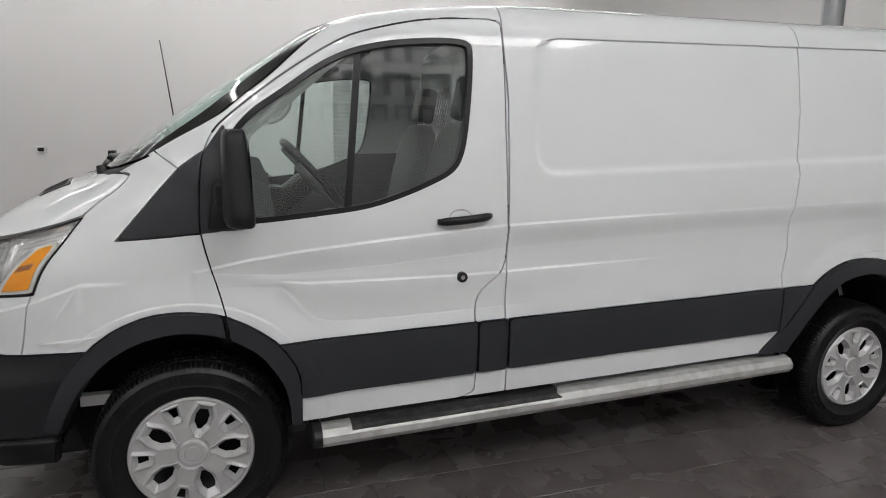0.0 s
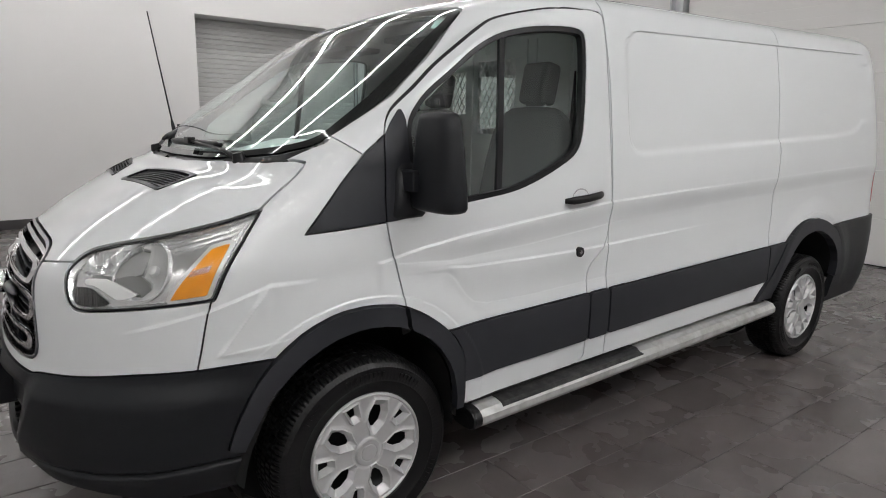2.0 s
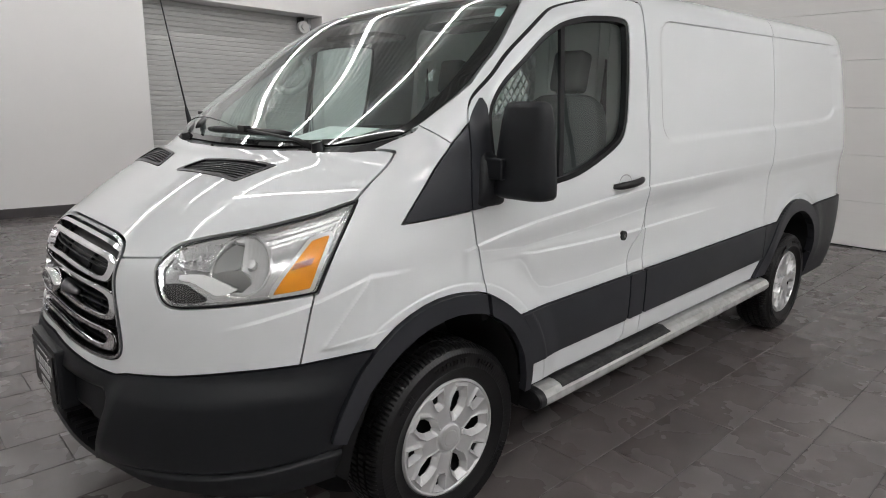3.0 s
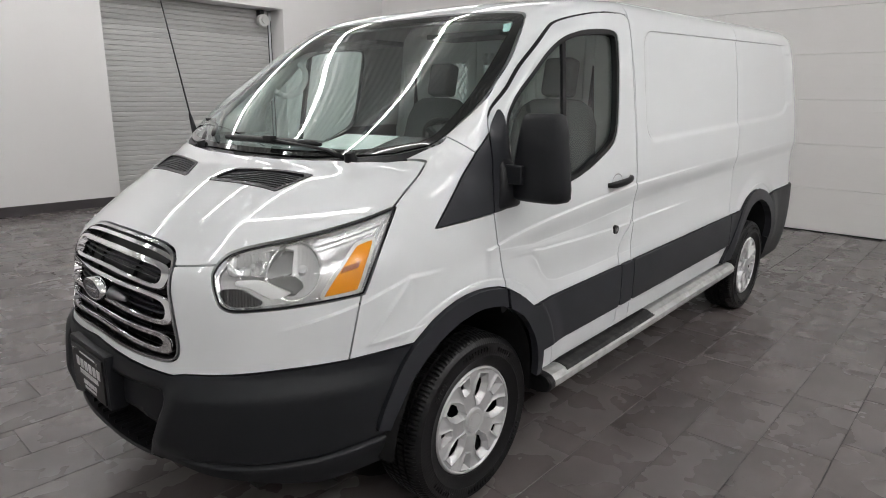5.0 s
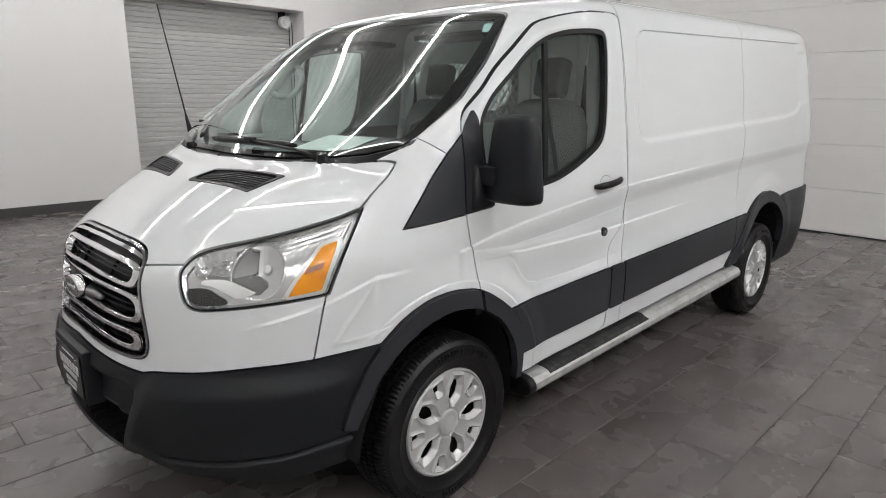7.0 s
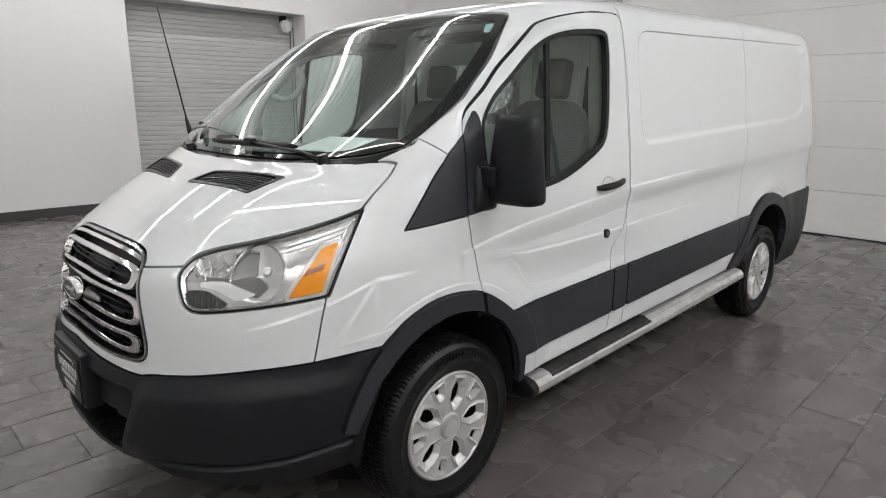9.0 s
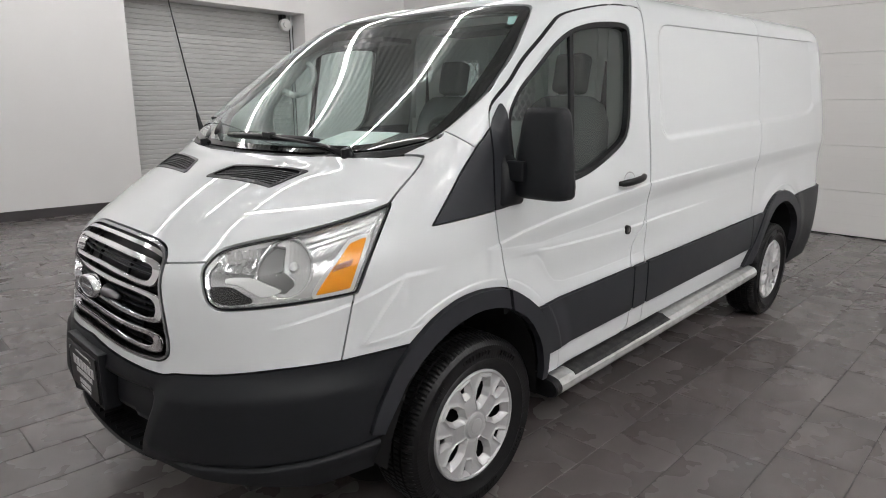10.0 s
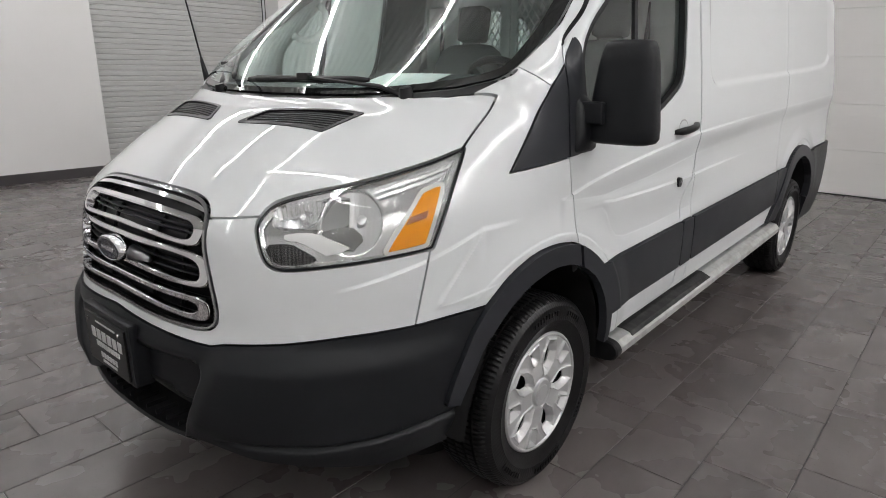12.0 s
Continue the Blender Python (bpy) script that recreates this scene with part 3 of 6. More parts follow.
def body_surface(nv=620, nf=300, ns=280, nr=36):
    run = np.concatenate([[0], np.cumsum(np.hypot(np.diff(BODY[:, 0]), 0.6 * np.diff(BODY[:, 1])) + 0.7 * np.abs(np.diff(BODY[:, 3])))])
    # rows lie closer where the side is creased
    fine = np.linspace(0, run[-1], 2000)
    zf = glide(run, BODY[:, 0], fine)
    dense = 1 + 9.0 * step(0.74, 0.76, zf) * step(1.17, 1.15, zf) + 1.5 * step(0.36, 0.40, zf) * step(0.50, 0.47, zf) + 6.0 * step(1.85, 1.86, zf) * step(1.915, 1.905, zf)
    dense = np.concatenate([[0], np.cumsum((dense[1:] + dense[:-1]) / 2)])
    q = np.interp(np.linspace(0, dense[-1], nv), dense, fine)
    z, xa, xc, b, n, xr = [glide(run, BODY[:, k], q)[:, None] for k in range(6)]
    th = np.linspace(0, np.pi / 2, nf)[None]
    fx, fy = xc - (xc - xa) * np.abs(np.cos(th)) ** (2 / n), -b * np.abs(np.sin(th)) ** (2 / n)
    xs = xr - 0.5
    u = np.linspace(0, 1, 2000)
    close = 1 + 3.0 * step(0.14, 0.09, u) + 4.0 * step(0.285, 0.30, u) * step(0.34, 0.325, u)
    close = np.concatenate([[0], np.cumsum((close[1:] + close[:-1]) / 2)])
    sx = xc + (xs - xc) * np.interp(np.linspace(0, close[-1], ns), close, u)[None, 1:-1]
    th = np.linspace(0, np.pi / 2, nr)[None]
    rx, ry = xs + (xr - xs) * np.sin(th) ** 0.4, -b * np.abs(np.cos(th)) ** 0.4
    X = np.concatenate([fx, sx, rx], 1)
    Y = np.concatenate([fy, -b * np.ones_like(sx), ry], 1)
    Z = np.broadcast_to(z, X.shape)
    sideways = step(0.90, 0.97, np.abs(Y) / b) * step(4.40, 4.30, X)
    Y = Y - relief(X, Z) * sideways - wing_highlight_folds(X, Z) * step(0.74, 0.82, np.abs(Y) / b) * step(0.0, -0.1, X)
    # the door frame rolls inwards to the windscreen pillar
    roll = step(0.010, 0.058, inside(WINDOW_EDGE, X, Z)) * step(1.34, 1.60, Z) * step(1.97, 1.90, Z) * step(0.95, 0.60, X) * step(0.85, 0.99, np.abs(Y) / b)
    Y = Y + 0.050 * roll
    Y[:, 0] = 0.0
    Y[:, -1] = 0.0
    # nose: a hollow middle in the bumper, its lower lip, a power bulge in the bonnet
    near = step(0.2, -0.1, X)
    off_edge = np.abs(Y) + 0.42 * (0.654 - Z) - 0.449
    over_top = Z - 0.659
    corner = np.hypot(np.maximum(off_edge + 0.06, 0), np.maximum(over_top + 0.06, 0)) - 0.06 + np.minimum(np.maximum(off_edge, over_top) + 0.06, 0)
    X = X + near * 0.042 * step(0.011, -0.011, corner)
    X = X + near * 0.11 * step(-0.020, -0.030, off_edge) * step(0.536, 0.528, Z + 0.02 * step(0.26, 0.30, np.abs(Y)))
    mid = step(0.060, -0.025, off_edge)
    # the bumper swells out below a soft shoulder
    turn_x = (np.clip(xc - X, 0, 2) / (xc - xa)) ** (n - 1) / (xc - xa)
    turn_y = (np.abs(Y) / b) ** (n - 1) / b
    size = np.hypot(turn_x, turn_y) + 1e-9
    swell = 0.025 * (1 - mid) * step(0.735, 0.650, Z) * step(-0.30, -0.62, X)
    swell = swell * (1 - 0.8 * step(0.50, 0.41, Z) * step(0.62, 0.42, np.abs(Y)))
    X, Y = X - swell * turn_x / size, Y + np.sign(Y) * swell * turn_y / size
    # a groove round the lower bumper and the lip under it
    zg = np.interp(np.abs(Y), [0.5, 0.62, 0.75, 0.84, 0.92, 0.97], [0.437, 0.437, 0.432, 0.440, 0.460, 0.478])
    cut = 0.010 * step(zg + 0.016, zg + 0.006, Z) * step(zg - 0.003, zg + 0.001, Z) - 0.005 * step(zg + 0.001, zg - 0.005, Z)
    cut = cut + 0.020 * step(zg - 0.01, zg - 0.10, Z)
    cut = cut * step(-0.15, -0.3, X) * step(0.46, 0.62, np.abs(Y))
    X, Y = X + cut * turn_x / size, Y - np.sign(Y) * cut * turn_y / size
    bulge = step(0.86, 0.40, np.abs(Y)) * step(1.06, 1.17, Z) * step(1.35, 1.29, Z) * step(-0.2, -0.3, X)
    P = np.stack([X, Y, Z + RAKE * X + 0.022 * bulge], -1)
    N = np.cross(np.gradient(P, axis=1), np.gradient(P, axis=0))
    N /= np.linalg.norm(N, axis=-1, keepdims=True) + 1e-12
    N[:, 0, 1] = 0
    N[-2:] = (0, 0, 1)
    h, w = X.shape
    ix = np.arange(h * w).reshape(h, w)
    a, bb, c, d = ix[:-1, :-1].ravel(), ix[:-1, 1:].ravel(), ix[1:, 1:].ravel(), ix[1:, :-1].ravel()
    tri = np.concatenate([np.stack([a, bb, c], 1), np.stack([a, c, d], 1)])
    return P.reshape(-1, 3), N.reshape(-1, 3), tri


def co(V):
    """Body coordinates of points: along, out from the middle, height without the rake."""
    return V[:, 0], np.abs(V[:, 1]), V[:, 2] - RAKE * V[:, 0]


def clip(m, f):
    """The piece of a skin where f < 0, cut cleanly along f = 0."""
    V, N, T = m
    if not len(T):
        return m
    inn = f < 0
    cnt = inn[T].sum(1)
    keep = [T[cnt == 3]]
    newV, newN, table = [], [], {}

    def cut(i, j):
        k = (i, j) if i < j else (j, i)
        if k not in table:
            t = f[k[0]] / (f[k[0]] - f[k[1]])
            table[k] = len(V) + len(newV)
            newV.append(V[k[0]] * (1 - t) + V[k[1]] * t)
            newN.append(N[k[0]] * (1 - t) + N[k[1]] * t)
        return table[k]

    extra = []
    for tri in T[(cnt == 1) | (cnt == 2)]:
        for r in range(3):
            a, b, c = (int(tri[(r + s) % 3]) for s in range(3))
            if inn[a] and not inn[b] and not inn[c]:
                extra.append((a, cut(a, b), cut(a, c)))
                break
            if inn[a] and inn[b] and not inn[c]:
                p, q = cut(b, c), cut(a, c)
                extra += [(a, b, p), (a, p, q)]
                break
    T2 = np.concatenate(keep + ([np.array(extra)] if extra else []))
    if newV:
        V, N = np.vstack([V, np.array(newV)]), np.vstack([N, np.array(newN)])
    used, inv = np.unique(T2, return_inverse=True)
    return V[used], N[used], inv.reshape(-1, 3)


def skin(name, m, material, parent, label="", out=0.0, lip=0.012, both=True, middle=False, edge=0.0):
    """A body panel from a skin piece, raised by out, with its edges turned in by lip.
    both: also its mirror image on the other side; middle: the two halves as one panel."""
    V, N, T = m
    V = V + N * out
    E = np.sort(np.concatenate([T[:, [0, 1]], T[:, [1, 2]], T[:, [2, 0]]]), 1)
    key, first, count = np.unique(E, axis=0, return_index=True, return_counts=True)
    D = np.concatenate([T[:, [0, 1]], T[:, [1, 2]], T[:, [2, 0]]])[first[count == 1]]
    D = D[~((np.abs(V[D[:, 0], 1]) < 0.0035) & (np.abs(V[D[:, 1], 1]) < 0.0035))]
    rim = np.unique(D)
    n0 = len(V)
    top = np.full(n0, -1)
    top[rim] = n0 + np.arange(len(rim))
    low = np.full(n0, -1)
    low[rim] = n0 + len(rim) + np.arange(len(rim))
    S = np.concatenate([np.stack([D[:, 1], D[:, 0], D[:, 0]], 1)]) if len(D) else np.zeros((0, 3), int)
    side = np.concatenate([np.stack([top[D[:, 1]], top[D[:, 0]], low[D[:, 0]]], 1), np.stack([top[D[:, 1]], low[D[:, 0]], low[D[:, 1]]], 1)]) if len(D) else S
    # outward directions along the rim, for the turned edge
    O = np.zeros_like(V)
    if len(D):
        d = V[D[:, 1]] - V[D[:, 0]]
        o = np.cross(d, N[D[:, 0]])
        o /= np.linalg.norm(o, axis=1, keepdims=True) + 1e-12
        np.add.at(O, D[:, 0], o)
        np.add.at(O, D[:, 1], o)
        O /= np.linalg.norm(O, axis=1, keepdims=True) + 1e-12
    V = np.vstack([V, V[rim], V[rim] - N[rim] * lip + O[rim] * edge])
    N = np.vstack([N, O[rim], O[rim]])
    T = np.concatenate([T, side])
    flip = np.array([1, -1, 1])
    if middle:
        k = len(V)
        V, N, T = np.vstack([V, V * flip]), np.vstack([N, N * flip]), np.concatenate([T, T[:, ::-1] + k])
        return mesh_part(name, V, T, material, parent, label, normals=N)
    left = mesh_part(name, V, T, material, parent, label, normals=N)
    if both:
        right = mesh_part(name, V * flip, T[:, ::-1], material, parent, label, normals=N * flip)
        return left, right
    return left


van = thing("van", "white low-roof cargo van with dark grey bumpers and mouldings", "van")
G = 0.0028
rest = body_surface()


def take(f):
    """Splits off the piece of what is left of the body where f < 0, with a shut line round it."""
    global rest
    val = f(*co(rest[0]))
    piece = clip(rest, val + G)
    rest = clip(rest, -val + G)
    return piece


# wheel openings and the outer edges of their mouldings
FRONT_IN = [(-0.49, 0.20), (-0.452, 0.42), (-0.434, 0.487), (-0.405, 0.548), (-0.357, 0.648), (-0.276, 0.736), (-0.177, 0.796), (-0.057, 0.822), (0.055, 0.807), (0.132, 0.777),
            (0.228, 0.712), (0.306, 0.597), (0.330, 0.495), (0.336, 0.40), (0.338, 0.20)]
FRONT_OUT = [(-0.53, 0.20), (-0.502, 0.44), (-0.490, 0.497), (-0.463, 0.584), (-0.414, 0.680), (-0.333, 0.784), (-0.241, 0.850), (-0.138, 0.888), (-0.030, 0.894), (0.100, 0.872),
             (0.205, 0.815), (0.303, 0.737), (0.366, 0.635), (0.374, 0.50), (0.374, 0.20)]
REAR_IN = [(2.72, 0.20), (2.74, 0.38), (2.780, 0.465), (2.868, 0.577), (2.972, 0.687), (3.09, 0.754), (3.28, 0.772), (3.458, 0.708), (3.588, 0.605), (3.638, 0.49), (3.642, 0.20)]
REAR_OUT = [(2.54, 0.20), (2.56, 0.35), (2.595, 0.42), (2.712, 0.524), (2.820, 0.664), (2.890, 0.747), (3.00, 0.814), (3.11, 0.850), (3.28, 0.850), (3.432, 0.808), (3.562, 0.741), (3.643, 0.657),
            (3.685, 0.545), (3.688, 0.20)]
FRONT_IN, FRONT_OUT, REAR_IN, REAR_OUT = [rounded(outline, 1) for outline in (FRONT_IN, FRONT_OUT, REAR_IN, REAR_OUT)]


take(lambda x, y, z: np.maximum(inside(FRONT_IN, x, z), 0.5 - y))
take(lambda x, y, z: np.maximum(inside(REAR_IN, x, z), 0.5 - y))
take(lambda x, y, z: np.maximum.reduce([z - 0.421 + 0.004 * x, -x, x - 3.6]))
# wheel arch mouldings, split by a slanting gap
split = lambda z: 0.119 - 0.18 * (np.clip(z, 0.74, 0.90) - 0.80)
# black filler whose colour stands for the shade in the open gap
arch_gap = take(lambda x, y, z: np.maximum.reduce([inside(FRONT_OUT, x, z), 0.7 - z, np.abs(x - split(z)) - 0.006, 0.6 - y]))
skin("arch_gap", arch_gap, BLACK, van, "black filler painted for the dark gap between arch mouldings", 0.004, 0.03)
flare_front = take(lambda x, y, z: np.maximum.reduce([inside(FRONT_OUT, x, z), 0.487 - z - 0.25 * (x + 0.45), x - split(z), 0.6 - y]))
flare_back = take(lambda x, y, z: np.maximum.reduce([inside(FRONT_OUT, x, z), 0.415 - z, split(z) - x, 0.6 - y]))
flare_rear = take(lambda x, y, z: np.maximum.reduce([inside(REAR_OUT, x, z), 0.41 - z, 0.6 - y]))
skin("arch_moulding", flare_front, MOULD, van, "dark grey plastic arch moulding", 0.020, 0.05)
skin("arch_moulding", flare_back, MOULD, van, "dark grey plastic arch moulding", 0.020, 0.032)
skin("arch_moulding", flare_rear, MOULD, van, "dark grey plastic arch moulding", 0.020, 0.05)
# bumpers
bumper_top = lambda y: np.interp(y, [0, 0.22, 0.40, 0.46, 0.50, 0.64, 0.77, 0.87, 0.95], [0.748, 0.733, 0.719, 0.716, 0.726, 0.736, 0.751, 0.757, 0.771])
bumper_low = lambda y: np.interp(y, [0, 0.30, 0.345, 0.375, 0.41, 0.475, 0.55, 0.70, 0.83, 0.90, 0.95], [0.385, 0.388, 0.398, 0.424, 0.424, 0.417, 0.409, 0.380, 0.345, 0.362, 0.37])
take(lambda x, y, z: np.maximum(z - bumper_low(y), x + 0.2))
bumper = take(lambda x, y, z: np.maximum(z - bumper_top(y), x + 0.2))
skin("front_bumper", bumper, PLASTIC, van, "textured dark grey front bumper", 0.006, 0.03, middle=True)
rear_bumper = take(lambda x, y, z: np.maximum.reduce([z - 0.775, 3.5 - x]))
skin("rear_bumper", rear_bumper, PLASTIC, van, "dark grey plastic rear bumper", 0.018, 0.04, middle=True)
# side mouldings
STRIP0, STRIP1 = 0.521, 0.738
strip_door = take(lambda x, y, z: np.maximum.reduce([STRIP0 - z, z - STRIP1, np.abs(x - 0.5) - 0.583]))
strip_post = take(lambda x, y, z: np.maximum.reduce([STRIP0 - z, z - STRIP1, 1.088 - x, x - 1.220]))
strip_load = take(lambda x, y, z: np.maximum.reduce([STRIP0 - z, z - STRIP1, 1.226 - x, x - 2.692]))
strip_rear = take(lambda x, y, z: np.maximum.reduce([STRIP0 - z, z - STRIP1, 2.695 - x, x - 3.3]))
# front lamps, grille opening, bonnet
LAMP_EDGE = rounded([(-0.206, 1.06), (-0.198, 1.01), (-0.180, 0.955), (-0.140, 0.936), (-0.04, 0.943), (0.08, 0.952), (0.272, 0.968), (0.278, 0.974),
                     (0.33, 1.116), (0.374, 1.224), (0.372, 1.230), (0.27, 1.196), (0.095, 1.156), (-0.09, 1.125), (-0.166, 1.104)], 2)
lamp_f = lambda x, y, z: np.maximum(inside(LAMP_EDGE, 0.7071 * (x + y), z), x)
headlamp = take(lamp_f)
HALF = [(-0.25, 1.112), (-0.345, 1.097), (-0.405, 1.06), (-0.440, 0.95), (-0.478, 0.82), (-0.475, 0.775), (-0.44, 0.754), (-0.30, 0.757), (-0.15, 0.765)]
GRILLE_EDGE = rounded([(0, 1.116)] + HALF + [(0, 0.771)] + [(-y, z) for y, z in reversed(HALF)], 2)
grille_hole = take(lambda x, y, z: np.maximum(inside(GRILLE_EDGE, y, z), x + 0.4))
bonnet_low = lambda y: np.interp(y, [0, 0.387, 0.545, 0.63, 0.77, 0.857, 0.9], [1.052, 1.058, 1.073, 1.11, 1.172, 1.218, 1.22])
bonnet_back = lambda y: np.interp(y, [0, 0.26, 0.45, 0.64, 0.74, 0.80, 0.86], [-0.400, -0.392, -0.362, -0.312, -0.266, -0.225, -0.18])
bonnet = take(lambda x, y, z: np.maximum.reduce([bonnet_low(y) - z, y - 0.856, x - bonnet_back(y)]))
VENT_EDGE = rounded([(-0.594, 0.090), (-0.590, 0.085), (-0.508, 0.150), (-0.500, 0.160), (-0.432, 0.540), (-0.436, 0.549), (-0.548, 0.492), (-0.556, 0.480)], 1)
bx, by, _ = co(bonnet[0])
vent_f = inside(VENT_EDGE, bx, by)
vents = clip(bonnet, vent_f)
bonnet = clip(bonnet, -vent_f)
skin("bonnet", bonnet, PAINT, van, "white bonnet with two black vents", 0.0, 0.02, middle=True)
screen_low = lambda y: np.interp(y, [0, 0.4, 0.6, 0.75, 0.84, 0.90], [1.362, 1.366, 1.377, 1.391, 1.415, 1.455])
cowl = take(lambda x, y, z: np.maximum.reduce([z - screen_low(y), y - 0.872, x - 0.2, np.interp(y, [0, 0.70, 0.79, 0.88], [1.25, 1.25, 1.368, 1.43]) - z, bonnet_back(y) - x]))
skin("cowl_panel", cowl, BLACK, van, "black plastic cowl panel", -0.008, 0.02, middle=True)
SCREEN_EDGE = rounded([(0, 1.354), (0.40, 1.358), (0.62, 1.371), (0.80, 1.396), (0.872, 1.434), (0.880, 1.55), (0.845, 1.72), (0.80, 1.84),
                       (0.757, 1.905), (0.70, 1.920), (0.40, 1.925), (0, 1.928),
                       (-0.40, 1.925), (-0.70, 1.920), (-0.757, 1.905), (-0.80, 1.84), (-0.845, 1.72), (-0.880, 1.55), (-0.872, 1.434), (-0.80, 1.396),
                       (-0.62, 1.371), (-0.40, 1.358)], 2)
screen_f = lambda x, y, z: np.maximum(inside(SCREEN_EDGE, y, z), x - 0.75)
screen = take(screen_f)
rim_f = screen_f(*co(screen[0]))
band, pane = clip(screen, -(rim_f + 0.028)), clip(screen, rim_f + 0.028)
narrow = lambda y, z: 0.010 + 0.018 * step(1.46, 1.42, z) + 0.018 * step(1.86, 1.90, z)
rim_n = rim_f + narrow(*co(screen[0])[1:])
far_band, far_pane = clip(screen, -rim_n), clip(screen, rim_n)
vx, vy, _ = co(vents[0])
vent_f = inside(VENT_EDGE, vx, vy)
vent_frames = skin("bonnet_vent", clip(vents, -(vent_f + 0.012)), BLACK, van, "black louvred bonnet vent", 0.003, 0.02)
skin("vent_floor", clip(vents, vent_f + 0.012), BLACK, van, "black vent floor", -0.028, 0.0)
away = lambda m: (m[0] * np.array([1, -1, 1]), m[1] * np.array([1, -1, 1]), m[2][:, ::-1])
joined = lambda m, k: (np.vstack([m[0], k[0]]), np.vstack([m[1], k[1]]), np.concatenate([m[2], k[2] + len(m[0])]))
windscreen = skin("windscreen", joined(pane, away(far_pane)), SCREEN, van, "clear laminated windscreen", -0.003, 0.0, both=False)
windscreen.visible_shadow = False
skin("screen_border", joined(band, away(far_band)), BAND, windscreen, "black ceramic border", -0.003, 0.01, both=False)

# cab door with its window
DOOR_EDGE = [(0.128, 0.40), (1.077, 0.40), (1.083, 0.52), (1.093, 0.647), (1.078, 0.70), (1.072, 0.767), (1.078, 0.835), (1.10, 0.875), (1.206, 0.953),
             (1.205, 1.13), (1.198, 1.355), (1.194, 1.687), (1.186, 1.884), (1.178, 1.942), (0.98, 1.936), (0.86, 1.925), (0.754, 1.907), (0.66, 1.886),
             (0.582, 1.862), (0.457, 1.793), (0.277, 1.671), (0.15, 1.568), (0.104, 1.526), (0.078, 1.485), (0.062, 1.44), (0.050, 1.384), (0.040, 1.182), (0.052, 1.12),
             (0.068, 1.05), (0.092, 0.967), (0.117, 0.863), (0.128, 0.78)]
DOOR_EDGE = rounded(DOOR_EDGE, 2)
SAIL = [(-0.228, 1.148), (-0.10, 1.155), (0.09, 1.166), (0.168, 1.175), (0.150, 1.25), (0.139, 1.49), (0.134, 1.535), (0.126, 1.528), (0.07, 1.452), (-0.015, 1.392), (-0.10, 1.298)]
door = take(lambda x, y, z: np.maximum(inside(DOOR_EDGE, x, z), 0.7 - y))
fx, fy, fz = co(door[0])
window = clip(door, inside(WINDOW_EDGE, fx, fz))
door = clip(door, -inside(WINDOW_EDGE, fx, fz))
fx, fy, fz = co(door[0])
sail_door = clip(door, inside(SAIL, fx, fz))
door = clip(door, -inside(SAIL, fx, fz))
doors = skin("cab_door", door, PAINT, van, "white front door with a fixed sill", 0.0, 0.028)
sail_front = take(lambda x, y, z: np.maximum(inside(SAIL, x, z), 0.7 - y))
skin("quarter_trim", sail_front, MOULD, van, "black triangular quarter trim", 0.002, 0.012)
wx, _, wz = co(window[0])
wf = inside(WINDOW_EDGE, wx, wz)
seal = clip(window, -(wf + 0.020))
paned = clip(window, wf + 0.020)
slant = lambda m: (co(m[0])[0] - 0.559) - (co(m[0])[2] - 1.238) * 0.0925
behind = clip(paned, 0.013 - slant(paned))
ahead = clip(paned, slant(paned) + 0.013)
bar = clip(paned, slant(paned) - 0.013)
bar = clip(bar, -slant(bar) - 0.013)


def pair(name, m, material, label="", out=0.0, lip=0.012, edge=0.0):
    """A part on each of the two doors."""
    two = skin(name, m, material, None, label, out, lip, edge=edge)
    for o, d in zip(two, doors):
        o.parent = d
    return two


pair("mirror_sail", sail_door, MOULD, "black plastic mirror mount", 0.003)
pair("window_seal", seal, BLACK, "black rubber window seal", -0.004, 0.028)
pair("window_bar", bar, BLACK, "black window divider", -0.020, 0.015)
for m in (ahead, behind):
    for o in pair("window_pane", m, GLASS, "tinted side window glass", -0.026, 0.0):
        o.visible_shadow = False
pair("side_moulding", strip_door, MOULD, "dark grey side moulding", 0.014, 0.022)
for m in (strip_post, strip_load, strip_rear):
    skin("side_moulding", m, MOULD, van, "dark grey side moulding", 0.014, 0.022)

# black round the door: a strip for seal and shaded gap along the frame's top, and a backing added to darken the shut
# line
ring_skin = body_surface(420, 120, 220, 20)
ex, ey, ez = co(ring_skin[0])
near_edge = np.abs(inside(DOOR_EDGE, ex, ez))
bead = clip(ring_skin, np.maximum.reduce([near_edge - 0.0034, 1.50 - ez, 0.6 - ey, ex - 1.17]))
pair("door_gap_strip", bead, BLACK, "black strip for the door seal and its dark gap", 0.0012, 0.006)
backing = clip(ring_skin, np.maximum.reduce([near_edge - 0.022, 0.76 - ez, 0.6 - ey]))
pair("gap_backing", backing, LINER, "black backing that darkens the door's shut line", -0.013, 0.0)

# what is left: nose panel, wings, roof, load sides, tail
fascia = take(lambda x, y, z: np.maximum(0.7071 * (x + y) - 0.222 - (z - 0.756) * 0.205, x + 0.3))
skin("nose_panel", fascia, PAINT, van, "white nose panel round grille and lamps", 0.0, 0.02, middle=True)
wing = take(lambda x, y, z: np.maximum(x - 0.17, z - 1.405 + 0.75 * (x + 0.045)))
skin("front_wing", wing, PAINT, van, "white front wing", 0.0, 0.028)
seam = lambda z: np.interp(z, [0.4, 0.713, 0.798, 0.936, 1.076, 1.29, 1.357, 1.583, 1.873, 2.2], [2.72, 2.70, 2.684, 2.712, 2.702, 2.735, 2.722, 2.738, 2.722, 2.69])
